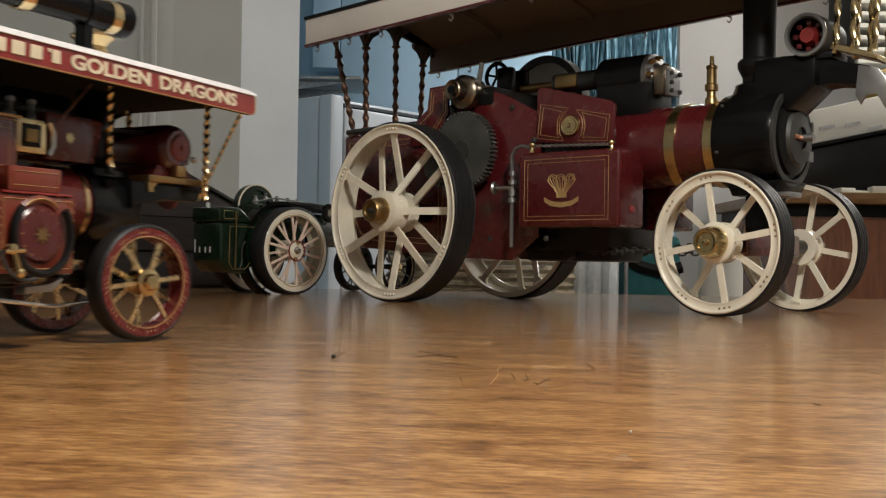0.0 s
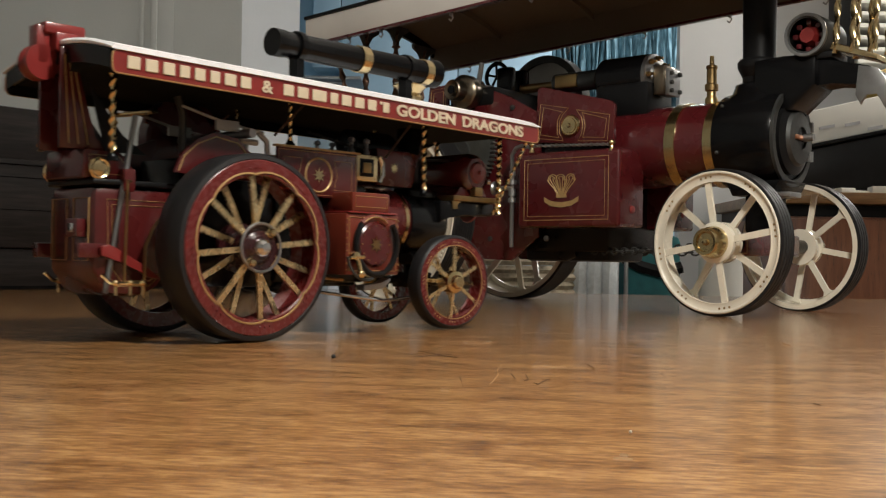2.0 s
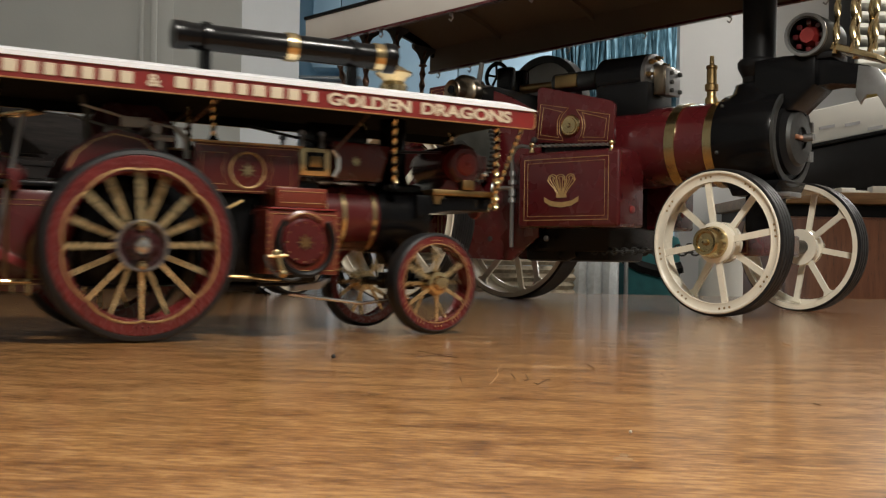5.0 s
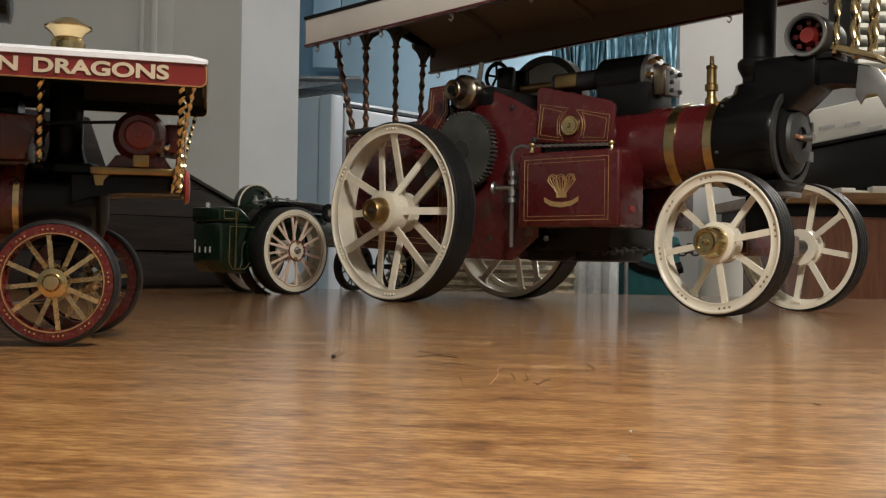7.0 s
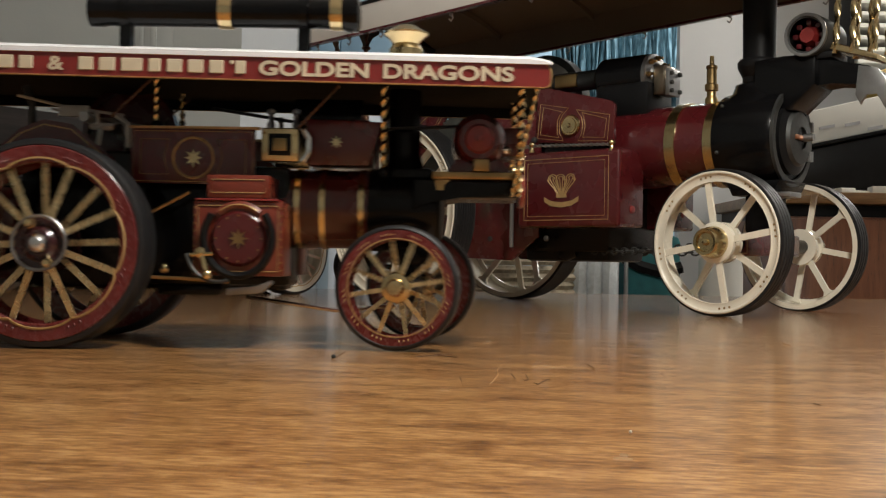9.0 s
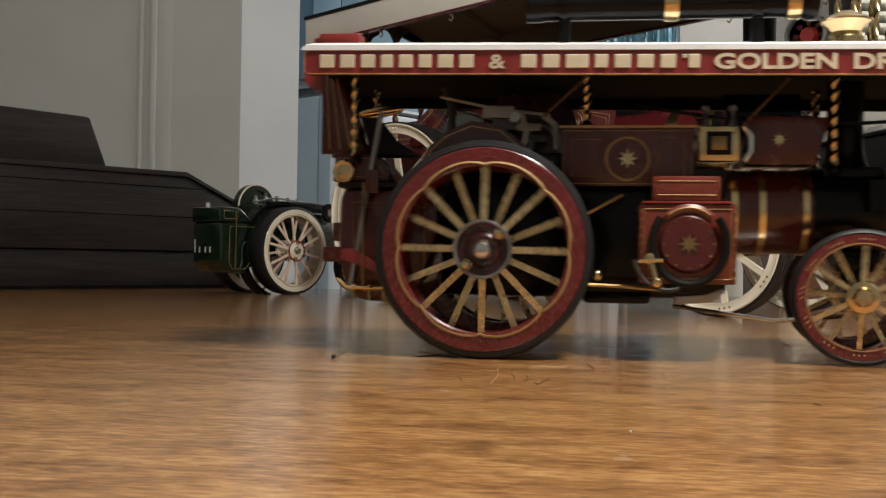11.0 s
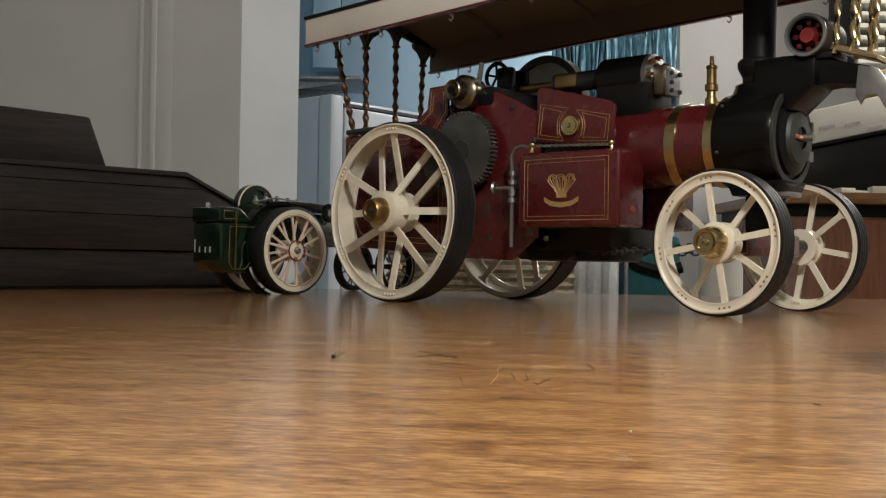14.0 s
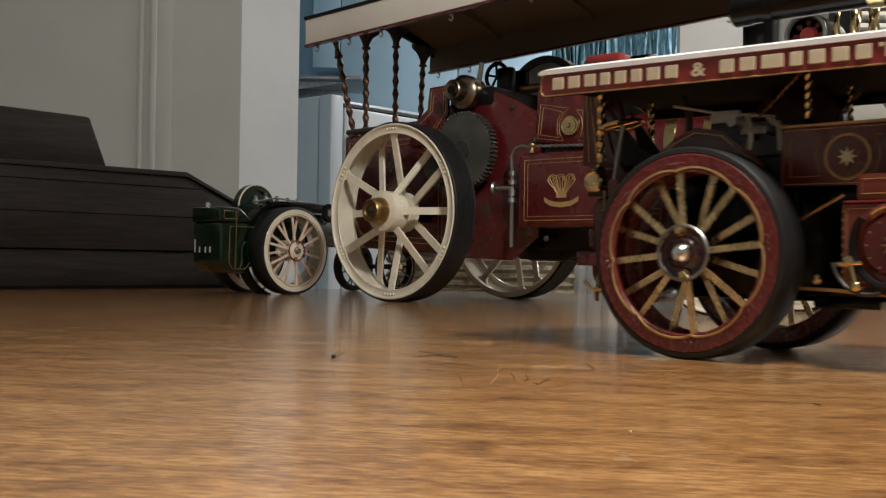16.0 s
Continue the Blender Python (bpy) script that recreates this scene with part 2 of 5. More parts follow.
def star(bm, cx, cz, y, r, n=8, t=0.4):
    pts = []
    for k in range(2 * n):
        a = math.pi * k / n
        rr = r if k % 2 == 0 else r * 0.42
        pts.append((cx + rr * math.cos(a), cz + rr * math.sin(a)))
    return prism(bm, pts, y, y - t)


def lettering(text, size, material, parent, m, name="lettering", depth=0.0005, bold=0.0, wide=1.0):
    cu = bpy.data.curves.new(name, "FONT")
    cu.body, cu.size, cu.extrude, cu.offset = text, size, depth, bold
    cu.align_x = "LEFT"
    tmp = bpy.data.objects.new(name, cu)
    scene.collection.objects.link(tmp)
    me = bpy.data.meshes.new_from_object(tmp.evaluated_get(bpy.context.evaluated_depsgraph_get()))
    bpy.data.objects.remove(tmp)
    me.materials.clear()
    me.materials.append(material)
    ob = new(name, me)
    ob.parent = parent
    ob.matrix_basis = m @ Matrix.Diagonal((wide, 1, 1, 1))
    return ob


MM = 0.001


def rounded(x0, x1, z0, z1, r, n=3):
    out = []
    for cx, cz, a0 in ((x1 - r, z1 - r, 0), (x0 + r, z1 - r, 90), (x0 + r, z0 + r, 180), (x1 - r, z0 + r, 270)):
        out += [(cx + r * math.cos(radians(a0 + 90 * k / n)), cz + r * math.sin(radians(a0 + 90 * k / n))) for k in range(n + 1)]
    return out


# ---- the setting ----
FLOOR, CEIL = -0.75, 1.65


def slab(name, x0, x1, y0, y1, z0, z1, material, label, category, bev=0.0):
    return tagged(part(name, box(BM(), x0, x1, y0, y1, z0, z1, bev), material), label, category, kind="structure")


def build_room():
    slab("floor", -2.0, 2.4, -1.8, 5.2, FLOOR - 0.1, FLOOR, CARPET, "brown carpeted floor of the room", "floor")
    slab("ceiling", -2.0, 2.4, -1.8, 5.2, CEIL, CEIL + 0.1, CEILING, "white painted plaster ceiling", "ceiling")
    slab("wall_west", -2.1, -2.0, -1.8, 5.2, FLOOR, CEIL, PLASTER, "off-white painted plaster wall", "wall")
    slab("wall_east", 2.4, 2.5, -1.8, 5.2, FLOOR, CEIL, PLASTER_W, "white painted plaster wall", "wall")
    slab("wall_south", -2.0, 2.4, -1.9, -1.8, FLOOR, CEIL, PLASTER, "off-white painted plaster wall", "wall")
    slab("wall_north", -2.0, -0.441, 2.3, 2.5, FLOOR, CEIL, PLASTER, "grey-white plaster wall beside the kitchen opening", "wall")
    pier = BM()
    outline = [(-0.441, 2.3), (-0.332, 2.412), (-0.40, 2.5), (-0.441, 2.5)]
    low, high = ([pier.verts.new((x, y, z)) for x, y in outline] for z in (FLOOR, CEIL))
    pier.faces.new(low)
    pier.faces.new(high)
    for k in range(4):
        j = (k + 1) % 4
        pier.faces.new((low[k], low[j], high[j], high[k]))
    # the jamb's paler colour stands in for light from the kitchen
    tagged(part("wall_pier", pier, JAMB_LIT), "plaster pier with a splayed jamb at the kitchen opening, kitchen light in its colour", "wall", kind="structure")
    slab("wall_northeast", 0.548, 2.4, 2.5, 2.535, FLOOR, CEIL, PLASTER_W, "warm white plaster wall behind the sideboard", "wall")
    slab("wall_kitchen", -2.0, 2.4, 4.8, 4.9, FLOOR, CEIL, BLUEWALL, "pale blue painted kitchen wall", "wall")
    slab("wall_kitchen_side", -0.98, -0.90, 2.5, 4.8, FLOOR, CEIL, BLUEWALL, "pale blue painted kitchen side wall", "wall")
    trim = BM()
    for x, w, d in ((-0.657, 0.010, 0.004), (-0.630, 0.014, 0.006), (-0.610, 0.044, 0.0025)):
        box(trim, x - w / 2, x + w / 2, 2.3 - d, 2.299, FLOOR, CEIL - 0.002, min(0.002, d * 0.6))
    tagged(part("trim", trim, PLASTER, None), "off-white moulded wooden upright trim on the wall", "trim", kind="structure")


def build_table():
    table = tagged(new("dining_table"), "worn varnished oak-veneer table with scratches", "table")
    table.matrix_world = pose(0, 0, 0, 0, 0, -8)
    top = BM()
    box(top, -1.3, 1.1, -0.55, 1.385, -0.028, 0.0, 0.003)
    part("tabletop", top, TABLE, table)
    legs = None
    for x in (-1.2, 1.0):
        for y in (-0.45, 1.28):
            if legs is None:
                legs = part("leg", box(BM(), -0.035, 0.035, -0.035, 0.035, FLOOR, -0.029, 0.004), TABLE, table)
                legs.location = (x, y, 0)
            else:
                share("leg", legs, table, pose(x, y, 0))
    # scratches and worn marks on the varnish
    marks = (
        (SCRATCH, 0.0005, ((-0.0103, 0.4225), (-0.0014, 0.4317), (0.0064, 0.4204))),
        (SCRATCH, 0.0004, ((-0.0098, 0.4493), (-0.0026, 0.4368), (0.0043, 0.4354))),
        (SCRATCH, 0.0004, ((0.0293, 0.337), (0.0301, 0.3324), (0.0323, 0.3406), (0.0351, 0.3475))),
        (SCRATCH, 0.0003, ((0.0238, 0.3634), (0.0241, 0.3477))),
        (SCRATCH, 0.0003, ((0.0286, 0.3623), (0.0284, 0.3466), (0.0266, 0.3414))),
        (SCRATCH, 0.0003, ((0.0062, 0.352), (0.0065, 0.3371))),
        (WORN, 0.0002, ((0.0225, 0.3974), (0.0197, 0.3761), (0.0192, 0.3591), (0.0163, 0.3384), (0.0149, 0.3304))),
        (WORN, 0.0003, ((0.0198, 0.4129), (0.023, 0.4064))),
        (WORN, 0.0004, ((0.033, 0.3925), (0.0451, 0.3902))),
        (WORN, 0.0005, ((-0.0, 0.3154), (0.0026, 0.3143))),
        (WORN, 0.0003, ((0.0525, 0.3913), (0.0529, 0.3792))),
        (SCRATCH, 0.0003, ((0.0762, 0.3711), (0.0755, 0.3601))),
        (WORN, 0.0007, ((0.0355, 0.2115), (0.0371, 0.211))),
        (WORN, 0.0006, ((0.0336, 0.2077), (0.0372, 0.2068))),
        (SCRATCH, 0.0003, ((-0.0411, 0.4075), (-0.0396, 0.4439))),
        (SCRATCH, 0.0004, ((0.0547, 0.4003), (0.0555, 0.3876))),
        (WORN, 0.0003, ((0.0103, 0.5077), (0.0235, 0.5032))),
        (WORN, 0.0004, ((0.1685, 0.5289), (0.168, 0.5145))),
        (SCRATCH, 0.0004, ((0.103, 0.2958), (0.1037, 0.2924))),
    )
    for material, w, pts in marks:
        sc = part("scratch", tube(BM(), [(x, y, 0.00004) for x, y in pts], w / 2, 5), material, table, "pale worn scratch" if material is WORN else "")
        sc.matrix_parent_inverse = table.matrix_world.inverted()
    for x, y, r in ((-0.0415, 0.412, 0.0009), (0.0425, 0.2395, 0.0004)):
        c = tagged(part("crumb", ball(BM(), (0, 0, r * 0.7), r, 8), PAPER if x > 0 else IRON), "tiny crumb lying on the varnished tabletop", "crumb", "crumbs on the table")
        c.location = (x, y, 0)


def build_case():
    """A stepped dark wooden case that stands at an angle on the table."""
    case = tagged(new("wooden_case"), "dark stained stepped wooden case standing on the table", "wooden case")
    case.matrix_world = pose(-0.4836, 1.1736, 0, 0, 0, 43.6)
    s0, s1, s2, dep = -0.75, 0.225, 0.31, 0.17
    part("plinth", prism(BM(), [(s0, 0.0), (s2, 0.0), (s2, 0.046), (s0, 0.046)], 0.006, dep, 0.0015), DARKWOOD, case)
    part("body", prism(BM(), [(s0, 0.0465), (s2, 0.0465), (s2, 0.100), (s1, 0.139), (s0, 0.139)], 0, dep, 0.002), DARKWOOD, case)
    part("top_edge", prism(BM(), [(s0, 0.1395), (s1 + 0.001, 0.1395), (s2 + 0.004, 0.1005), (s2 + 0.004, 0.1045), (s1, 0.1445), (s0, 0.1445)], -0.003, dep, 0.001), DARKWOOD, case)
    part("lid", prism(BM(), [(s0, 0.145), (0.136, 0.145), (0.113, 0.2045), (s0, 0.222)], 0.03, dep - 0.01, 0.004), DARKWOOD, case)
    for z in (0.088, 0.124):
        part("groove", box(BM(), s0, s1 + 0.02, -0.0006, 0.0, z, z + 0.0008), BLACK, case)
    part("base_strip", box(BM(), s0, s2, 0.0, dep, 0.0, 0.004), BLACK, case)


def build_kitchen():
    f = tagged(new("refrigerator"), "white enamel refrigerator in the kitchen", "refrigerator")
    f.matrix_world = pose(-0.374, 3.5, FLOOR, 0, 0, 48.7)
    part("body", box(BM(), 0.0, 0.56, 0.062, 0.6, 0.02, 1.335, 0.012), FRIDGE_W, f)
    part("door", box(BM(), 0.062, 0.56, 0.0, 0.06, 0.08, 1.30, 0.012), FRIDGE_W, f)
    part("side_trim", box(BM(), 0.0, 0.058, 0.0, 0.06, 0.02, 1.335, 0.008), FRIDGE_W, f)
    part("top_gasket", box(BM(), 0.062, 0.56, 0.004, 0.06, 1.302, 1.312), IRON, f)
    part("door_handle", box(BM(), 0.085, 0.105, -0.02, -0.001, 0.9, 1.22, 0.006), FRIDGE_W, f)
    part("foot", box(BM(), 0.02, 0.54, 0.08, 0.58, 0.0, 0.02), BLACK, f)
    sh = tagged(new("wall_shelf"), "thin grey glass wall shelf in the kitchen", "shelf")
    sh.matrix_world = pose(-0.9, 4.1, 0.735)
    part("shelf_board", box(BM(), 0, 0.575, 0, 0.35, 0, 0.012, 0.002), STEEL, sh)
    for y in (0.06, 0.28):
        part("bracket", prism(BM(), [(0.0, -0.08), (0.5, -0.006), (0.5, -0.001), (0.0, -0.001)], y, y + 0.01), STEEL, sh)
    cab = tagged(new("wall_cupboard"), "tall pale blue flush kitchen cupboards", "cupboard")
    cab.matrix_world = pose(-0.57, 4.55, 0.86)
    for x, w, z in ((0.0, 0.118, 0.0), (0.12, 0.5, -0.55), (0.622, 0.4, -0.55)):
        part("cupboard_door", box(BM(), x + 0.002, x + w, 0, 0.24, z, 0.7, 0.002), BLUEWALL, cab)
    c = BM()
    n = 150
    rng = random.Random(8)
    jit = [rng.uniform(-1, 1) for _ in range(n + 1)]
    rows = []
    for k in range(n + 1):
        x = 0.45 + 0.62 * k / n
        y = 4.62 + 0.022 * math.sin(k * 0.9 + 2 * jit[k // 7]) + 0.012 * jit[k]
        rows.append([c.verts.new((x + 0.006 * math.sin(z * 14 + jit[k // 5] * 5), y + 0.008 * math.sin(z * 17 + jit[k // 3] * 6), z)) for z in np.linspace(0.72, 1.5, 9)])
    for a, b in zip(rows, rows[1:]):
        for i in range(8):
            c.faces.new((a[i], a[i + 1], b[i + 1], b[i]))
    cur = part("curtain", c, CURTAIN)
    sol = cur.modifiers.new("thickness", "SOLIDIFY")
    sol.thickness = 0.003
    tagged(cur, "pale blue patterned gathered curtain in the kitchen", "curtain")
    rod = tagged(part("curtain_rod", cyl(BM(), (0.4, 4.63, 1.51), (1.15, 4.63, 1.51), 0.008), WHITE), "white curtain rod on the kitchen wall", "curtain rod")


def build_right_side():
    sb = tagged(new("sideboard"), "brown wooden sideboard with a light worktop edge", "sideboard")
    sb.matrix_world = pose(0.62, 2.0, 0)
    part("worktop", box(BM(), 0, 0.58, 0, 0.48, 0.158, 0.18, 0.003), PALEWOOD, sb)
    part("carcass", box(BM(), 0.02, 0.57, 0.03, 0.48, FLOOR + 0.06, 0.135, 0.002), CABINET, sb)
    part("rail", box(BM(), 0.02, 0.57, 0.045, 0.46, 0.1355, 0.1575), SATIN, sb)
    for x in (0.02, 0.30):
        part("drawer_front", box(BM(), x + 0.003, x + 0.27, 0.012, 0.029, FLOOR + 0.1, 0.13, 0.002), CABINET, sb)
    part("plinth", box(BM(), 0.04, 0.55, 0.06, 0.46, FLOOR, FLOOR + 0.0595), SATIN, sb)
    pr = tagged(new("printer"), "black desktop printer with a sloping lid on the sideboard", "printer")
    pr.matrix_world = pose(0.695, 2.1, 0.18)
    part("body", prism(BM(), [(0, 0.012), (0.45, 0.012), (0.45, 0.182), (0, 0.085)], 0, 0.3, 0.004), SATIN, pr)
    part("lid", prism(BM(), [(-0.004, 0.086), (0.45, 0.184), (0.45, 0.192), (-0.004, 0.094)], -0.004, 0.3, 0.002), BLACK, pr)
    part("foot", box(BM(), 0.02, 0.43, 0.02, 0.28, 0.0, 0.012), BLACK, pr)
    pk = tagged(new("paper_packet"), "white printed paper packet lying on the printer lid", "paper packet")
    pk.matrix_world = pose(0.70, 2.1, 0.18)
    part("wrapper", prism(BM(), [(0.0, 0.096), (0.44, 0.191), (0.44, 0.268), (0.0, 0.162)], 0.01, 0.24, 0.004), PAPER, pk)
    for k, (x, z) in enumerate(((0.04, 0.15), (0.09, 0.157), (0.135, 0.15))):
        part("print_bar", prism(BM(), [(x, z - 0.02), (x + 0.03, z - 0.014), (x + 0.03, z - 0.008), (x, z - 0.014)], 0.0085, 0.0097), PRINTGREY, pk)
    for k, (x, y, w, d, h, a) in enumerate(((0.725, 2.03, 0.03, 0.03, 0.010, 12), (0.80, 2.03, 0.05, 0.04, 0.014, -8), (0.765, 2.045, 0.06, 0.03, 0.006, 20))):
        p = tagged(part("paper_stack", box(BM(), -w / 2, w / 2, -d / 2, d / 2, 0, h, 0.0015), PAPER), "loose pile of white papers on the sideboard", "paper", "papers on the sideboard")
        p.matrix_world = pose(x + 0.04, y + 0.012, 0.1803, 0, 0, a)
    b2 = tagged(part("ochre_box", box(BM(), -0.03, 0.03, -0.03, 0.03, 0, 0.05, 0.008), YELLOW), "small ochre box on top of the paper packet", "box")
    b2.matrix_world = pose(0.885, 2.16, 0.18 + 0.2085, 0, -13.5, 10)
    rack = tagged(new("media_rack"), "black wall rack filled with white-edged cases", "rack")
    rack.matrix_world = pose(0.905, 2.34, 0.47)
    part("back_board", box(BM(), 0, 0.2, 0.13, 0.155, 0, 0.5, 0.002), SATIN, rack)
    part("side_panel", box(BM(), -0.012, -0.001, 0.02, 0.155, 0, 0.5, 0.002), SATIN, rack)
    part("side_panel", box(BM(), 0.201, 0.212, 0.02, 0.155, 0, 0.5, 0.002), SATIN, rack)
    first = None
    for k in range(18):
        if first is None:
            first = part("case", box(BM(), 0.002, 0.198, 0.01, 0.128, 0, 0.009, 0.001), PAPER, rack)
            first.location = (0, 0, 0.02)
        else:
            share("case", first, rack, pose(0, 0, 0.02 + 0.0265 * k))
    lb = tagged(new("laundry_bin"), "tall teal fabric laundry bin with a pale lid", "laundry bin")
    lb.matrix_world = pose(0.33, 1.95, FLOOR)
    part("body", box(BM(), 0.0, 0.105, 0.0, 0.3, 0.0, 0.842, 0.012), TEAL, lb)
    part("lid", box(BM(), -0.055, 0.075, -0.012, 0.3, 0.8425, 0.8505, 0.003), PALEBLUE, lb)
    part("strap", tube(BM(), [(0.0, -0.004, 0.80), (0.03, -0.006, 0.785), (0.07, -0.006, 0.775), (0.104, -0.004, 0.785)], 0.012, 6), SATIN, lb)
    rl = tagged(part("paper_roll", lathe(BM(), [(0, 0), (0.04, 0), (0.04, 0.80), (0.036, 0.804), (0.012, 0.804), (0.012, 0.79), (0, 0.79)], (0, 0, 0), (0, 0, 1), 32), PAPER), "tall white paper roll standing on the floor", "paper roll")
    rl.location = (0.512, 1.97, FLOOR)
    wt = BM()
    rows = []
    for k in range(25):
        x = 0.225 + 0.092 * k / 24
        rows.append([wt.verts.new((x, 1.92 + 0.008 * math.sin(k * 0.9 + z * 3), z)) for z in np.linspace(-0.35, 0.075 + 0.004 * math.sin(k), 8)])
    for a, b in zip(rows, rows[1:]):
        for i in range(7):
            wt.faces.new((a[i], a[i + 1], b[i + 1], b[i]))
    tw = part("towel", wt, CLOTH)
    tw.modifiers.new("thickness", "SOLIDIFY").thickness = 0.008
    tagged(tw, "white terry towel hanging over a rail", "towel")
    rail = tagged(new("towel_rail"), "thin steel floor-standing towel rail", "towel rail")
    part("bar", cyl(BM(), (0.2, 1.925, 0.083), (0.33, 1.925, 0.083), 0.004), STEEL, rail)
    for x in (0.2, 0.33):
        part("upright", cyl(BM(), (x, 1.925, FLOOR), (x, 1.925, 0.083), 0.004), STEEL, rail)
    bk = tagged(new("wicker_basket"), "tall beige woven wicker laundry basket", "basket")
    bk.matrix_world = pose(0.075, 1.98, FLOOR)
    wv = BM()
    for k in range(58):
        z = 0.018 + k * 0.0138
        tube(wv, [((0.17 + 0.004 * math.sin(a * 24 + k * math.pi)) * math.cos(a), (0.17 + 0.004 * math.sin(a * 24 + k * math.pi)) * math.sin(a), z) for a in (2 * math.pi * i / 96 for i in range(96))], 0.0068, 5, True)
    part("weave", wv, WICKER, bk)
    part("base", cyl(BM(), (0, 0, 0), (0, 0, 0.012), 0.165, seg=32), WICKER, bk)


def build_lamps():
    cl = tagged(new("pendant_lamp"), "white frosted globe lamp hanging from the ceiling", "pendant lamp")
    cl.matrix_world = pose(*LAMP)
    part("cord", cyl(BM(), (0, 0, 0.08), (0, 0, CEIL - LAMP[2] - 0.021), 0.004, seg=8), WHITE, cl)
    part("ceiling_rose", cyl(BM(), (0, 0, CEIL - LAMP[2] - 0.02), (0, 0, CEIL - LAMP[2] - 0.001), 0.05, 0.04, 20), WHITE, cl)
    part("globe", ball(BM(), (0, 0, 0), 0.032, 24), LAMPGLASS, cl)
    part("holder", cyl(BM(), (0, 0, 0.031), (0, 0, 0.1), 0.012, seg=14), OLDBRASS, cl)
    # added body for the right-hand fill light, never in view
    fl = tagged(new("added_floor_lamp"), "added unseen floor lamp with a frosted white globe", "floor lamp")
    fl.matrix_world = pose(1.35, 1.95, FLOOR)
    part("base", lathe(BM(), [(0, 0), (0.12, 0), (0.12, 0.012), (0.02, 0.025), (0, 0.025)], (0, 0, 0), (0, 0, 1), 28), IRON, fl)
    part("pole", cyl(BM(), (0, 0, 0.026), (0, 0, 1.53), 0.009, seg=12), IRON, fl)
    part("globe", ball(BM(), (0, 0, 1.6), 0.075, 24), LAMPGLASS, fl)
    # invented fitting around the kitchen fill, out of view
    kl = tagged(new("added_kitchen_lamp"), "added unseen long lit ceiling lamp in the kitchen", "ceiling lamp")
    kl.matrix_world = pose(1.2, 3.9, CEIL)
    part("frame", box(BM(), -0.5, 0.5, -0.09, 0.09, -0.04, 0.0, 0.008), WHITE, kl)
    part("diffuser", box(BM(), -0.47, 0.47, -0.07, 0.07, -0.05, -0.0405, 0.004), LAMPGLASS, kl)


build_room()
build_table()
build_case()
build_kitchen()
build_right_side()
build_lamps()


# ---- wheels: built about their own axle, the outer face towards -y; lengths in mm ----
def ring_dots(bm, n, group, r, y, size, spread):
    for k in range(n):
        for g in range(group):
            a = 2 * math.pi * k / n + radians(spread) * (g - (group - 1) / 2)
            ball(bm, (r * math.cos(a), y, r * math.sin(a)), size, 6)
    return bm


def spoke_set(wheel, n, r0, r1, y0, y1, width, thick, material, phase=0.0, flare=0.0):
    bm = BM()
    a = [bm.verts.new((r0, y0 + sy * thick / 2, sz * width / 2)) for sy, sz in ((-1, -1), (1, -1), (1, 1), (-1, 1))]
    rm = r1 - (flare * 1.2 if flare else 0)
    ym = y0 + (y1 - y0) * (rm - r0) / (r1 - r0)
    b = [bm.verts.new((rm, ym + sy * thick / 2, sz * width / 2)) for sy, sz in ((-1, -1), (1, -1), (1, 1), (-1, 1))]
    loops = [a, b]
    if flare:
        loops.append([bm.verts.new((r1, y1 + sy * thick / 2, sz * (width / 2 + flare))) for sy, sz in ((-1, -1), (1, -1), (1, 1), (-1, 1))])
    for p, q in zip(loops, loops[1:]):
        for k in range(4):
            j = (k + 1) % 4
            bm.faces.new((p[k], p[j], q[j], q[k]))
    bm.faces.new(loops[0][::-1])
    bm.faces.new(loops[-1])
    first = None
    for k in range(n):
        m = Matrix.Rotation(-(2 * math.pi * k / n + radians(phase)), 4, "Y")
        if first is None:
            first = part("spoke", bm, material, wheel, scale=MM, angle=30)
            first.matrix_basis = m
        else:
            share("spoke", first, wheel, m)


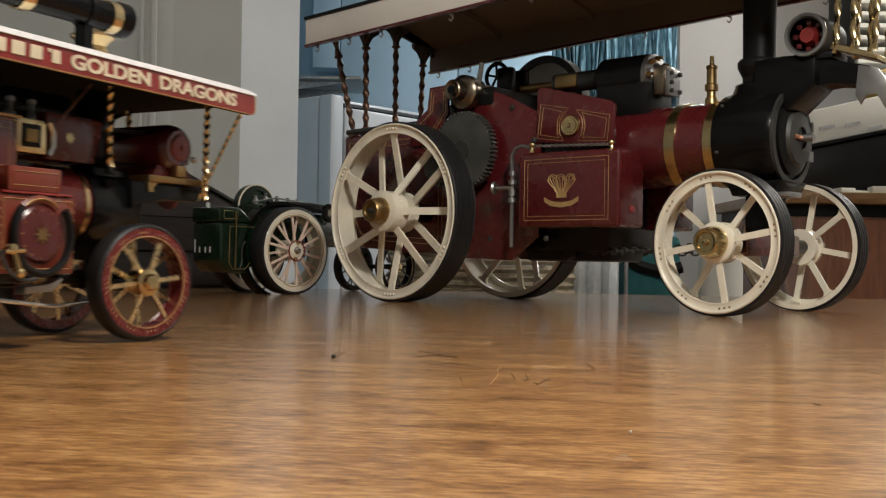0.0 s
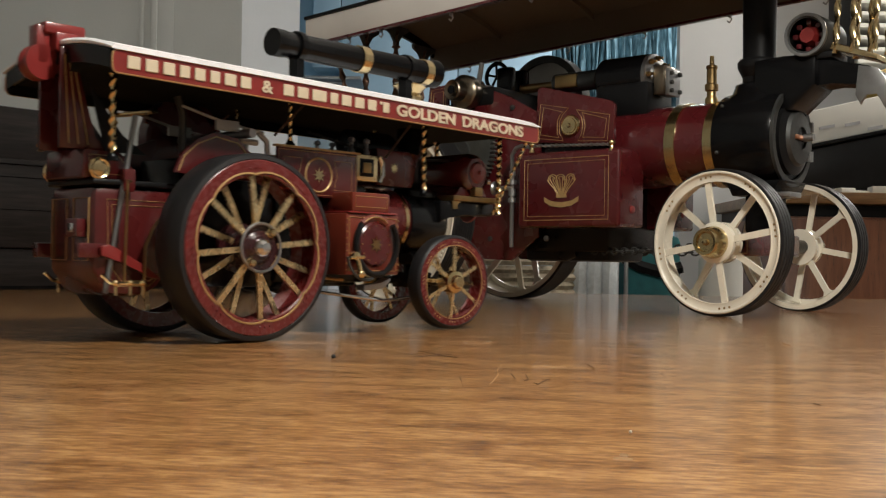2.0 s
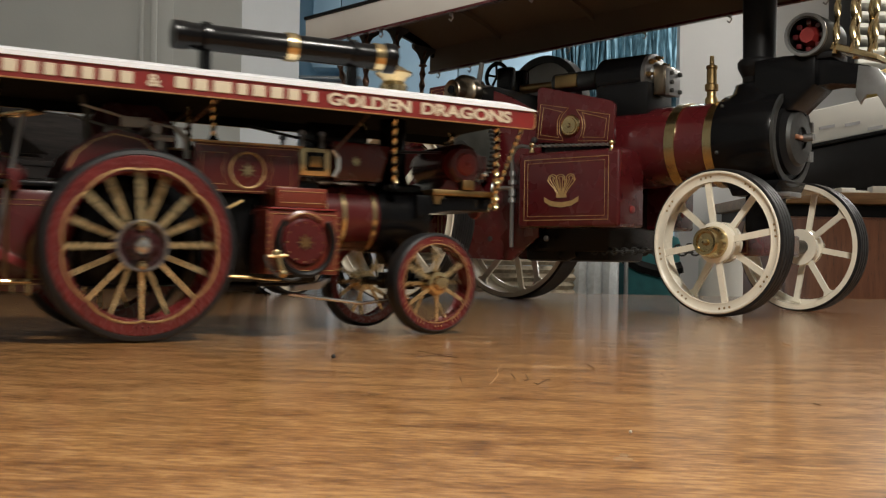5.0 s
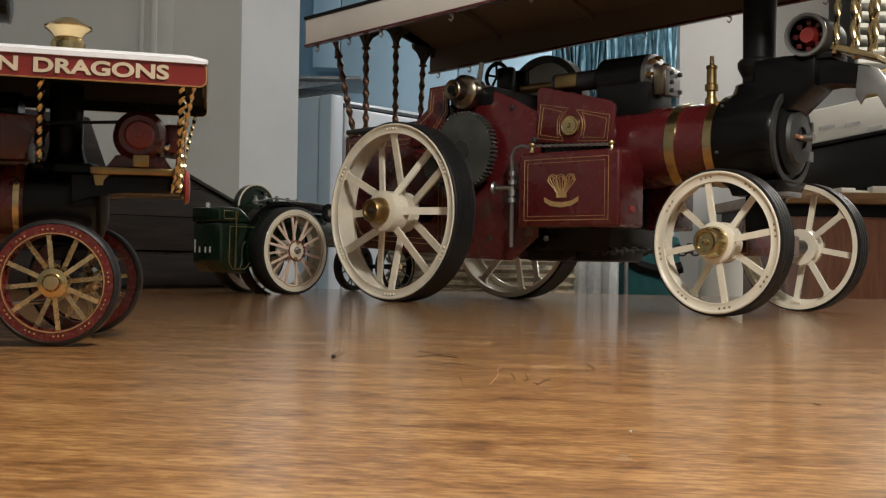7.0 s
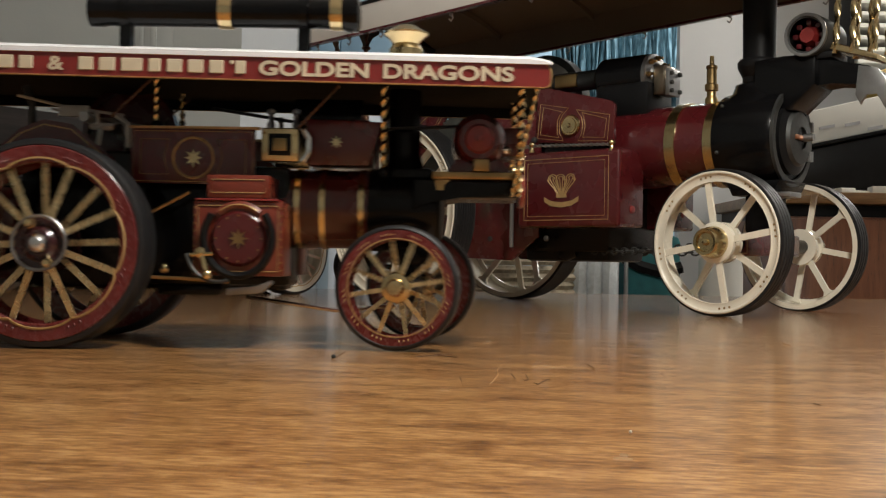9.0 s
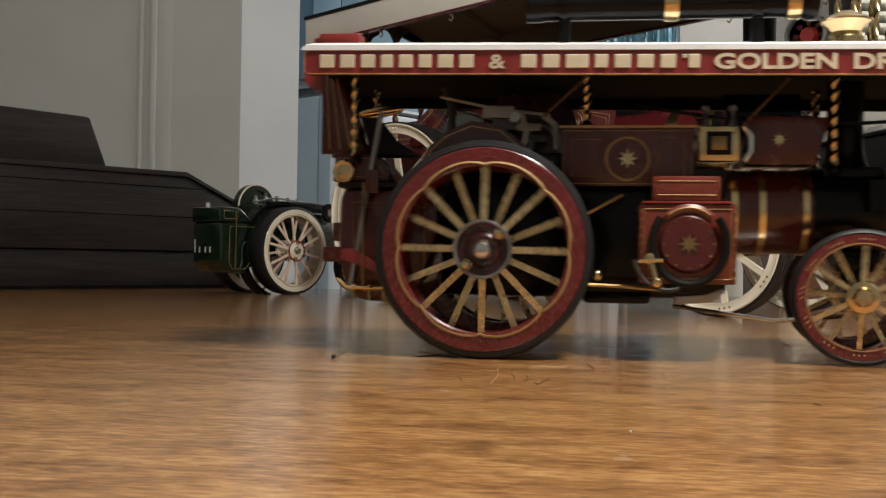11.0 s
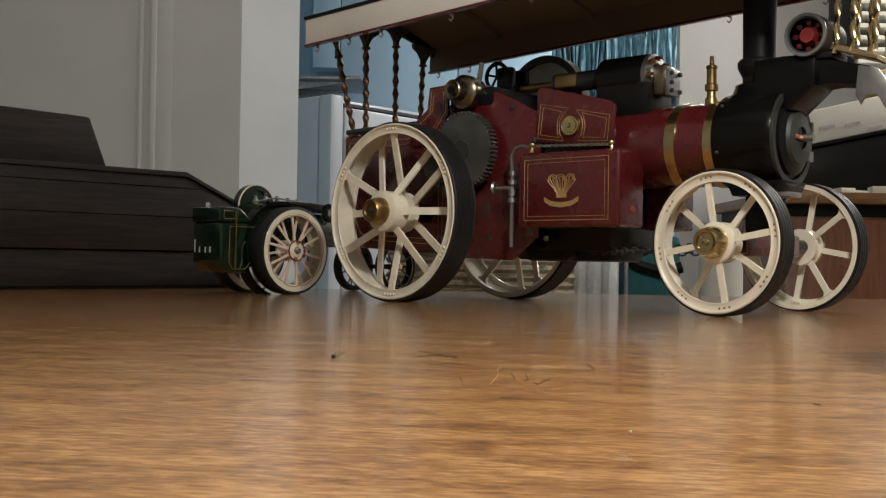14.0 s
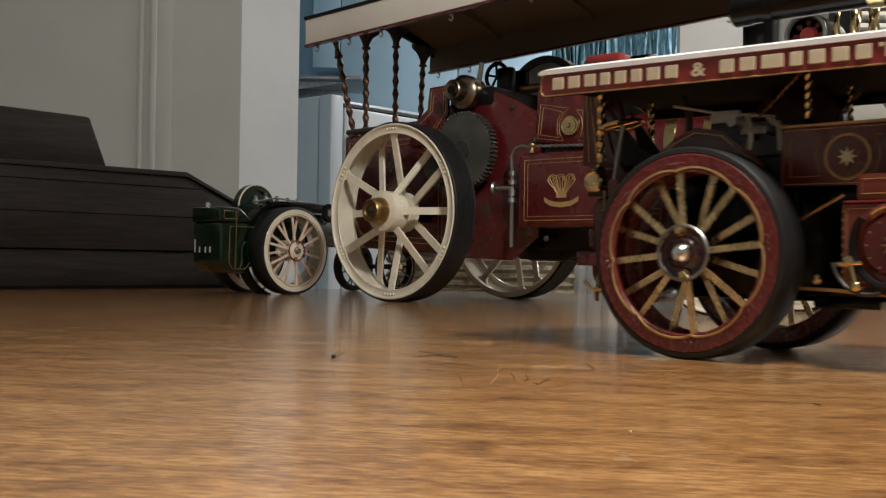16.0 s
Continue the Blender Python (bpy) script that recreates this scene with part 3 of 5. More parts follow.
def small_rear_wheel(parent, paint, spoke, R=42.8, w=19.0, n=8, face_line=GOLD):
    h = w / 2
    rim = lathe(BM(), [(R - 3.0, -h), (R - 3.4, -h - 0.3), (R - 9.6, -h - 0.3), (R - 10.2, -h + 0.3), (R - 10.2, -h + 1.4), (R - 7.4, -h + 2.0), (R - 6.6, -h + 5), (R - 6.6, h - 5), (R - 10.2, h - 1.2), (R - 9.8, h), (R - 3.0, h)], seg=64, closed=True)
    wheel = part("wheel", rim, paint, parent, scale=MM)
    part("tyre", lathe(BM(), [(R - 3.2, -h + 0.6), (R - 2.6, -h - 0.1), (R - 0.9, -h + 0.3), (R, -h + 1.6), (R, h - 1.6), (R - 0.9, h - 0.3), (R - 2.6, h + 0.1), (R - 3.2, h - 0.6)], seg=64, closed=True), RUBBER, wheel, scale=MM)
    pts = []
    for k in range(176):
        a = 2 * math.pi * k / 176
        r = R - 9.9 + 1.7 * abs(math.sin(a * n / 2)) ** 0.6
        pts.append((r * math.cos(a), -h - 0.4, r * math.sin(a)))
    part("lining", tube(BM(), pts, 0.55, 4, True), face_line, wheel, scale=MM)
    tagged(part("rivets", ring_dots(BM(), n, 3, R - 6.9, -h - 0.3, 0.62, 4.2), paint, wheel, scale=MM), kind="stuff")
    spoke_set(wheel, n, 9, R - 7.6, -h + 1.5, -h + 3.2, 2.6, 1.4, spoke)
    spoke_set(wheel, n, 9, R - 7.0, -h + 8.5, -h + 8.0, 2.6, 1.4, spoke, phase=180.0 / n)
    part("hub", lathe(BM(), [(0, -h - 1.5), (5.4, -h - 1.5), (6.4, -h - 0.5), (7.8, -h + 0.6), (10.4, -h + 0.4), (10.4, -h + 3), (8, -h + 4), (8, h - 4), (11.5, h - 4), (11.5, h - 1), (0, h - 1)], seg=32), DARKHUB if paint is not CREAM else paint, wheel, scale=MM)
    part("hub_ring", tube(BM(), [(10.9 * math.cos(a), -h - 1.0, 10.9 * math.sin(a)) for a in (2 * math.pi * k / 40 for k in range(40))], 0.75, 6, True), STEEL if paint is not CREAM else RED, wheel, scale=MM)
    part("hub_cap", lathe(BM(), [(0, -h - 5.5), (2.2, -h - 5.2), (3.4, -h - 4), (4.2, -h - 2.5), (4.4, -h - 1.4)], seg=24), CHROME, wheel, scale=MM)
    for s in (-1, 1):
        part("drive_pin", lathe(BM(), [(0, -h - 3.6), (1.4, -h - 3.4), (1.9, -h - 2.6), (1.9, -h - 0.9), (2.2, -h - 0.8), (2.2, -h + 1)], (0, 0, s * 8.9), seg=14), BRASS, wheel, scale=MM)
    return wheel


def small_front_wheel(parent, paint, spoke, R=26.2, w=10.0, n=6):
    h = w / 2
    rim = lathe(BM(), [(R - 2.0, -h), (R - 6.0, -h), (R - 6.3, -h + 0.8), (R - 5.4, -h + 1.4), (R - 5.0, 0), (R - 5.4, h - 1.4), (R - 6.3, h - 0.8), (R - 6.0, h), (R - 2.0, h)], seg=52, closed=True)
    wheel = part("wheel", rim, paint, parent, scale=MM)
    part("tyre", lathe(BM(), [(R - 2.2, -h + 0.5), (R - 1.6, -h - 0.2), (R - 0.6, -h + 0.4), (R, -h + 1.6), (R, h - 1.6), (R - 0.6, h - 0.4), (R - 1.6, h + 0.2), (R - 2.2, h - 0.5)], seg=52, closed=True), RUBBER, wheel, scale=MM)
    part("lining", tube(BM(), [((R - 5.7) * math.cos(a), -h - 0.1, (R - 5.7) * math.sin(a)) for a in (2 * math.pi * k / 64 for k in range(64))], 0.3, 4, True), GOLD, wheel, scale=MM)
    tagged(part("rivets", ring_dots(BM(), n * 2, 3, R - 4.0, -h, 0.45, 5), GOLD if paint is not BLACK else paint, wheel, scale=MM), kind="stuff")
    spoke_set(wheel, n, 4, R - 5.2, -h + 0.8, -h + 1.8, 1.9, 1.0, spoke, phase=-90)
    spoke_set(wheel, n, 4, R - 5.2, h - 1.2, h - 1.8, 1.9, 1.0, spoke, phase=-90 + 180.0 / n)
    part("hub", lathe(BM(), [(0, -h - 4.5), (2.9, -h - 4.4), (3.6, -h - 3.6), (4.0, -h - 1.6), (6.0, -h - 1.0), (6.6, -h + 1), (5.4, h - 1), (0, h - 0.5)], seg=24), BRASS, wheel, scale=MM)
    return wheel


def big_wheel(parent, R, w, n, lip, hub_r, hub_out, rear):
    """Cream spoked wheel with a ribbed rubber tyre and a brass hub cap."""
    h = w / 2
    rim = lathe(BM(), [(R - 1.9, -h), (R - 2.5, -h - 0.6), (R - 3.5, -h - 0.5), (R - 4.2, -h + 0.5), (R - 5.0, -h + 1.1), (R - lip + 1.2, -h + 1.3), (R - lip + 0.3, -h + 0.9), (R - lip, -h + 1.3), (R - lip, -h + 2.6), (R - 5.5, -h + 3.4), (R - 5.0, 0), (R - 5.5, h - 3.4), (R - lip * 0.58, h - 2.6), (R - lip * 0.58, h), (R - 1.6, h), (R - 2.4, h - 1), (R - 2.4, -h + 1)], seg=72, closed=True)
    wheel = part("wheel", rim, CREAM, parent, scale=MM)
    prof = [(R - 2.6, -h + 1.1), (R - 0.4, -h + 1.0)]
    ribs = 8 if rear else 4
    for k in range(ribs):
        y0 = -h + 1.6 + (w - 3.2) * k / ribs
        y1 = -h + 1.6 + (w - 3.2) * (k + 0.72) / ribs
        y2 = -h + 1.6 + (w - 3.2) * (k + 0.86) / ribs
        prof += [(R, y0), (R, y1), (R - 1.0, y1 + 0.1), (R - 1.0, y2)]
    prof += [(R - 0.4, h - 1.0), (R - 2.6, h - 1.1)]
    part("tyre", lathe(BM(), prof, seg=72, closed=True), RUBBER, wheel, scale=MM, angle=25)
    wd = R * (0.08 if rear else 0.088)
    spoke_set(wheel, n, hub_r * 0.7, R - lip + 3, (h * 0.3 if rear else -h * 0.7), -h + 3.4, wd, 2.6 if rear else 2.2, CREAM, phase=90 if rear else 100, flare=wd * 0.55)
    spoke_set(wheel, n, hub_r * 0.7, R - lip + 3, (-h - 2 if rear else h * 0.2), h - 3.0, wd, 2.6 if rear else 2.2, CREAM, phase=(90 if rear else 100) + 180.0 / n, flare=wd * 0.55)
    dots = BM()
    for k in range(n * (1 if rear else 2)):
        for g in range(4 if rear else 3):
            st = 360.0 / (n * (1 if rear else 2))
            a = radians((90 if rear else 100) + st * k + ((g - 1.5) * 2.9 if rear else (g - 1) * 5.0))
            rr = R - lip * 0.6
            lathe(dots, [(0, -1.3), (1.0, -1.0), (1.6, 0), (1.6, 0.8)] if rear else [(0, -0.25), (0.9, -0.2), (0.95, 0.4)], (rr * math.cos(a), -h + 1.15, rr * math.sin(a)), (0, 1, 0), 8)
    tagged(part("rivets", dots, CREAM if rear else OLDBRASS, wheel, scale=MM), kind="stuff")
    part("hub", lathe(BM(), [(0, -hub_out + 1), (hub_r * 0.8, -hub_out + 1), (hub_r, -hub_out + 2.5), (hub_r, -h * 0.5), (hub_r * 0.62, -h * 0.4), (hub_r * 0.62, h * 0.05), (hub_r, h * 0.1), (hub_r, h * 0.5), (0, h * 0.5)], seg=36), CREAM, wheel, scale=MM)
    k = hub_r * (0.66 if rear else 0.78)
    part("hub_cap", lathe(BM(), [(0, -hub_out - k * 0.82), (k * 0.55, -hub_out - k * 0.82), (k * 0.62, -hub_out - k * 0.98), (k * 0.78, -hub_out - k), (k * 0.86, -hub_out - k * 0.9), (k, -hub_out - k * 0.1), (k, -hub_out + 1)], seg=32), OLDBRASS if rear else BANDBRASS, wheel, scale=MM)
    part("axle_end", lathe(BM(), [(0, -hub_out - k * 1.0), (k * 0.2, -hub_out - k * 0.95), (k * 0.22, -hub_out - k * 0.8)], seg=12), IRON if rear else BRASS, wheel, scale=MM)
    return wheel


def chain(bm, p0, p1, n, r, wire, sag):
    p0, p1 = Vector(p0), Vector(p1)
    d = (p1 - p0).normalized()
    for k in range(n):
        f = (k + 0.5) / n
        c = p0.lerp(p1, f) - Vector((0, 0, sag * 4 * f * (1 - f)))
        u = Vector((0, 0, 1)) if k % 2 else d.cross(Vector((0, 0, 1))).normalized()
        tube(bm, [c + d * (r * 1.5 * math.cos(a)) + u * (r * math.sin(a)) for a in (2 * math.pi * i / 10 for i in range(10))], wire, 5, True)
    return bm


# ---- the small showman's engine that drives to and fro; lengths in mm, x forward, the near side at -y ----
def twisted(name, p0, p1, r, turns, material, parent):
    return part(name, twist(BM(), p0, p1, r, turns), material, parent, scale=MM, angle=60)


def build_showman():
    e = tagged(new("showmans_engine"), "small maroon model showman's steam engine with a white-roofed lettered canopy", "model engine")

    def p(name, bm, material, label="", parent=e, angle=35):
        return part(name, bm, material, parent, label, MM, angle)

    # canopy: an arched roof with a fascia board along each side
    roof = BM()
    secs = []
    xs = [-74.5, -73, -60, 0, 60, 120, 180, 198, 204, 206.5]
    for x in xs:
        lift = 0.0 if -73.5 < x < 203 else (-1.2 if x < 0 else -2.0 * (x - 200) / 9)
        z0 = 121.6 - 0.012 * (x + 77)
        row_t = [(y, z0 + 2.2 + lift + 7.5 * (1 - (y / 48.5) ** 2)) for y in np.linspace(-48.5, 48.5, 13)]
        row_b = [(y, z0 + 0.2 + 7.0 * (1 - (y / 48.5) ** 2)) for y in np.linspace(48.5, -48.5, 13)]
        secs.append([roof.verts.new((x, y, z)) for y, z in row_t + row_b])
    for a, b in zip(secs, secs[1:]):
        for k in range(len(a)):
            j = (k + 1) % len(a)
            roof.faces.new((a[k], a[j], b[j], b[k]))
    roof.faces.new(secs[0])
    roof.faces.new(secs[-1][::-1])
    canopy = p("canopy_roof", roof, WHITE, "white painted canopy roof")
    lin = BM()
    box(lin, -72, 204, -45, 45, 117.0, 120.4)
    bmesh.ops.rotate(lin, cent=(-77, 0, 121), matrix=Matrix.Rotation(0.012, 3, "Y"), verts=lin.verts)
    p("canopy_lining", lin, MATT, "matt black canopy underside")
    for s in (-1, 1):
        fb = BM()
        pts = rounded(-73.5, 206, 112.4, 122.0, 2.6)
        pts = [(x, z - 0.012 * (x + 77)) for x, z in pts]
        prism(fb, pts, s * 47.6, s * 46.2)
        fascia = p("fascia", fb, RED, "red lettered fascia board")
        p("fascia_back", prism(BM(), [(x, z - 0.3) for x, z in pts], s * 46.1, s * 45.2), MATT, "black fascia back", parent=fascia)
        p("fascia_edge", frame_line(BM(), pts, s * 47.6, 1.0), GOLD, parent=fascia)
    for x in (-73.1, 205.2):
        eb = BM()
        z0 = 112.6 - 0.012 * (x + 77)
        n = 12
        top = [(y, z0 + 9.2 + 6.5 * (1 - (y / 47) ** 2)) for y in np.linspace(-46, 46, n)]
        bot = [(y, z0 + 1.5 + 6.5 * (1 - (y / 47) ** 2)) for y in np.linspace(46, -46, n)]
        va = [eb.verts.new((x - 0.7, y, z)) for y, z in top + bot]
        vb = [eb.verts.new((x + 0.7, y, z)) for y, z in top + bot]
        eb.faces.new(va)
        eb.faces.new(vb[::-1])
        for k in range(len(va)):
            j = (k + 1) % len(va)
            eb.faces.new((va[k], vb[k], vb[j], va[j]))
        p("end_board", eb, BLACK)
    # lettering: readable words as letters, proper names as plain bars of the letters' size
    for s in (-1, 1):
        def slope(x):
            return 112.4 - 0.012 * (x + 77)

        def at(x):
            if s < 0:
                return pose(x * MM, -0.0478, (slope(x) + 2.3) * MM, 90, 0.69, 0)
            return pose((131 - x) * MM, 0.0478, (slope(131 - x) + 2.3) * MM, 90, -0.69, 180)

        bars = [7.6, 7.6, 7.4, 6.6, 7.2, 6.8, 7.8, 7.4]
        bars2 = [7.4, 7.8, 10.0, 6.4, 7.6, 7.6, 7.2, 1.6, 5.8]
        lettering("&", 7.8 * MM, GOLDLET, e, at(1.2), depth=0.0004, bold=0.00015, wide=1.25)
        for x, group in ((-67.0, [w * 1.03 for w in bars]), (13.6, [w * 1.07 for w in bars2])):
            for w in group:
                bm = BM()
                box(bm, 0, (w - 1.9 if w > 2 else w), -0.5, 0.2, 0.0, 5.4 if w > 2 else 1.6, 0.3, 1)
                if w <= 2:
                    bmesh.ops.translate(bm, vec=(0, 0, 3.8), verts=bm.verts)
                ob = p("letter_bar", bm, GOLDLET)
                m = at(x)
                ob.matrix_basis = m @ pose(0, 0, 0, -90, 0, 0)
                x += w + 0.55
        lettering("GOLDEN", 8.0 * MM, GOLDLET, e, at(87.0), depth=0.0004, bold=0.00025, wide=1.39)
        lettering("DRAGONS", 8.0 * MM, GOLDLET, e, at(137.3), depth=0.0004, bold=0.00025, wide=1.39)
    # twisted brass posts
    for s in (-1, 1):
        y = s * 39
        twisted("canopy_post", (-58, s * 22, 82), (-58, s * 22, 117.5), 2.0, 3.4, BRASS, e)
        twisted("canopy_post", (39, s * 22, 94.5), (39, s * 22, 117), 1.5, 3, BRASS, e)
        twisted("canopy_post", (137, s * 20, 77), (137, s * 20, 116), 1.9, 4, BRASS, e)
        twisted("canopy_post", (195, s * 26, 66), (196, s * 26, 115), 1.8, 5.5, BRASS, e)
        twisted("canopy_brace", (192, s * 24, 66), (201, s * 43, 110), 1.1, 6, BRASS, e)
        twisted("canopy_brace", (22, y * 0.8, 97), (40, y * 0.8, 114), 0.7, 5, BRONZE_TWIST, e)
        twisted("canopy_brace", (100, y * 0.7, 93), (118, y * 0.7, 112), 0.7, 5, BRONZE_TWIST, e)
        for x, foot_y, z in ((-58, 22, 80), (39, 22, 94.2), (137, 20, 76)):
            tb = BM()
            lathe(tb, [(0, -1), (2.6, -1), (2.6, 0.6), (1.6, 2.2), (0, 2.2)], (x, s * foot_y, z), (0, 0, 1), 10)
            p("post_foot", tb, BLACK)
    # chimney extension stowed on the roof
    yt = -37
    tubeb = BM()
    lathe(tubeb, [(0, 15), (6.6, 15), (6.6, 21), (6.2, 22), (6.2, 120), (7.6, 122), (7.6, 126.5), (6.4, 127), (0, 127)], (0, yt, 140.2), (1, 0, 0), 28)
    ext = p("stowed_chimney", tubeb, BLACK, "black stowed chimney extension")
    for x, w in ((71.5, 5.5), (117.5, 5.0)):
        p("chimney_band", lathe(BM(), [(6.3, -w / 2), (6.9, -w / 2), (7.0, 0), (6.9, w / 2), (6.3, w / 2)], (x, yt, 140.2), (1, 0, 0), 28), BRASS, parent=ext)
    for x in (30, 104):
        cb = BM()
        lathe(cb, [(6.3, -1.6), (7.3, -1.6), (7.3, 1.6), (6.3, 1.6)], (x, yt, 140.2), (1, 0, 0), 28)
        box(cb, x - 2.2, x + 2.2, yt - 3, yt + 3, 123.5 - 0.012 * (x + 77) + 2.0, 134.5)
        p("chimney_clip", cb, BLACK, parent=ext)
    # boiler, smokebox, chimney
    p("boiler", lathe(BM(), [(0, 62), (17.5, 62), (17.5, 130), (0, 130)], (0, 0, 60.5), (1, 0, 0), 36), MAROON_B)
    for x in (99, 110, 127):
        p("boiler_band", lathe(BM(), [(17.4, -1.3), (18.1, -1.3), (18.1, 1.3), (17.4, 1.3)], (x, 0, 60.5), (1, 0, 0), 36), BRASS)
    p("smokebox", lathe(BM(), [(0, 130), (18.6, 130), (18.6, 158), (17.5, 160), (0, 160)], (0, 0, 60.5), (1, 0, 0), 36), BLACK)
    p("smokebox_door", lathe(BM(), [(14.5, 160), (14.5, 161.5), (8, 163.5), (0, 164)], (0, 0, 60.5), (1, 0, 0), 30), SATIN)
    p("chimney", lathe(BM(), [(0, 77), (10.5, 77), (8.2, 82), (7.2, 86), (7.4, 129), (0, 129)], (145, 0, 0), (0, 0, 1), 28), BLACK)
    p("chimney_cap", lathe(BM(), [(7.4, 130), (7.6, 133.0), (6.0, 135.5), (7.4, 137.5), (10.2, 139.6), (10.4, 140.4), (5.0, 143.4), (3.6, 144.2), (0, 144.2)], (145, 0, 0), (0, 0, 1), 30), BRASS, "polished brass chimney cap")
    p("front_shelf", prism(BM(), [(150, 60), (158, 64), (170, 65.5), (195, 65.5), (196.5, 68), (196.5, 73), (150, 73)], -21, 21, 0.6), BLACK)
    p("saddle", box(BM(), 134, 158, -12, 12, 66, 79, 2), BLACK)
    # dynamo on its bracket before the chimney
    p("dynamo_platform", box(BM(), 158, 196, -24, 24, 73.2, 76.4, 0.6), OLDBRASS)
    for y in (-20, 20):
        p("platform_bracket", prism(BM(), [(159, 73), (166, 73), (163.5, 71), (163, 68.5), (160, 68.5)], y - 2, y + 2), OLDBRASS)
    p("dynamo_body", lathe(BM(), [(0, -24), (8.5, -24), (10.5, -22), (11.6, -18), (11.6, 18), (10.5, 22), (8.5, 24), (0, 24)], (178, 0, 90.6), (0, 1, 0), 28), MAROON_B)
    p("dynamo_base", prism(BM(), [(164, 76.5), (192, 76.5), (188, 82), (168, 82)], -20, 20, 0.6), MAROON_B)
    p("dynamo_end", lathe(BM(), [(0, -27.5), (1.2, -27.5), (1.4, -26), (5.5, -25.4), (6.5, -24.1)], (178, 0, 90.6), (0, 1, 0), 20), RED)
    p("dynamo_block", box(BM(), 188, 197, -14, 14, 84, 97, 1.2), MAROON_B)
    p("front_plate", lathe(BM(), [(0, 196.6), (7.5, 196.6), (8, 197.5), (7, 199), (0, 199.6)], (0, 0, 70), (1, 0, 0), 24), RED, "red round front plate")
    p("dynamo_pole", box(BM(), 175.5, 182.5, -25, -21, 76.6, 82, 0.6), OLDBRASS)
    p("dynamo_terminal", lathe(BM(), [(0, 0), (1.6, 0), (1.6, 1.4), (0.8, 2), (0, 2.4)], (190, -22, 86), (0, -1, 0), 10), CHROME)
    p("drive_belt", tube(BM(), [(177, -10, 98), (120, -10, 95), (60, -10, 104)], 0.8, 5), SATIN)
    # firebox and side boxes with the star plate
    p("firebox", box(BM(), 34, 96, -17, 17, 26, 78, 2), BLACK)
    for s in (-1, 1):
        side = p("side_box", box(BM(), 60, 97, min(s * 17.5, s * 41), max(s * 17.5, s * 41), 30.5, 61.5, 0.8), ORANGE)
        y = s * 41.2
        p("box_lining", frame_line(BM(), [(62, 32.5), (95, 32.5), (95, 59.5), (62, 59.5)], y, 0.7), GOLD, parent=side)
        p("star_plate", lathe(BM(), [(0, 0), (11.2, 0), (11.6, 0.6), (10.4, 1.6), (0, 1.8)], (79, s * 41, 46), (0, s, 0), 30), MAROON_B, parent=side)
        rv = BM()
        for k in range(12):
            a = 2 * math.pi * k / 12
            ball(rv, (79 + 9.4 * math.cos(a), s * 42.7, 46 + 9.4 * math.sin(a)), 0.45, 6)
        for k in range(9):
            ball(rv, (60.6, s * 41.1, 33 + 3.2 * k), 0.5, 6)
            ball(rv, (96.4, s * 41.1, 33 + 3.2 * k), 0.5, 6)
        tagged(p("rivets", rv, OLDBRASS, parent=side), kind="stuff")
        st = star(BM(), 79, 46, s * 42.9, 4.2, 8, 0.5 * (1 if s < 0 else -1))
        p("star", st, OLDBRASS, parent=side)
        p("arch", tube(BM(), [(79 + 12 * math.cos(a), y, 48 + 12 * math.sin(a)) for a in (radians(v) for v in range(45, 136, 10))], 1.7, 6), ORANGE, parent=side)
        p("arch_lining", tube(BM(), [(79 + 12 * math.cos(a), s * 42.8, 48 + 12 * math.sin(a)) for a in (radians(v) for v in range(50, 131, 10))], 0.35, 4), GOLD, parent=side)
        p("hose", tube(BM(), [(79 + 14 * math.cos(a), s * 43.5, 46 + 15.5 * math.sin(a)) for a in (radians(v) for v in range(140, 401, 10))], 1.6, 8), SATIN, parent=side)
        p("hose_bottom", tube(BM(), [(71 + 13 * math.cos(a), s * 44.5, 42 + 14 * math.sin(a)) for a in (radians(v) for v in range(190, 300, 10))], 0.8, 6), IRON, parent=side)
        v = BM()
        lathe(v, [(0, 0), (2.2, 0), (2.2, 4), (1.2, 4.5), (0, 4.5)], (64, s * 41, 40), (0, s, 0), 10)
        cyl(v, (64, s * 44, 41), (67, s * 45, 31), 1.3, seg=8)
        ball(v, (67, s * 45, 31), 2.2, 10)
        cyl(v, (60, s * 44.5, 39), (69, s * 44.5, 39.5), 1.0, seg=8)
        p("water_cock", v, BRASS, parent=side)
        top = p("upper_box", box(BM(), 65, 91, min(s * 16, s * 40), max(s * 16, s * 40), 62.6, 72.4, 0.8), ORANGE)
        p("box_lining", frame_line(BM(), [(67, 65), (89, 65), (89, 70.4), (67, 70.4)], s * 40.2, 0.5), GOLD, parent=top)
        p("box_shelf", box(BM(), 61, 95, min(s * 17, s * 42), max(s * 17, s * 42), 61.6, 62.5, 0.2), RED, parent=top)
        # motion side plate with the round star
        y = s * 24.6
        plate = p("motion_plate", box(BM(), 29, 82, min(s * 23, s * 24.5), max(s * 23, s * 24.5), 69.5, 93, 0.3), MAROON_B)
        lb = BM()
        frame_line(lb, [(30, 70.5), (81, 70.5), (81, 92), (30, 92)], y, 0.6)
        frame_line(lb, [(33, 73.5), (45, 73.5), (43, 81), (45, 88.5), (33, 88.5)], y, 0.5)
        frame_line(lb, [(66, 73.5), (78, 73.5), (78, 88.5), (66, 88.5), (68, 81)], y, 0.5)
        tube(lb, [(55.6 + 8.6 * math.cos(a), y, 80.6 + 8.6 * math.sin(a)) for a in (2 * math.pi * k / 36 for k in range(36))], 0.6, 5, True)
        p("plate_lining", lb, GOLD, parent=plate)
        p("star", star(BM(), 55.6, 80.6, y, 4.2, 8, 0.4 * (1 if s < 0 else -1)), BRASS, parent=plate)
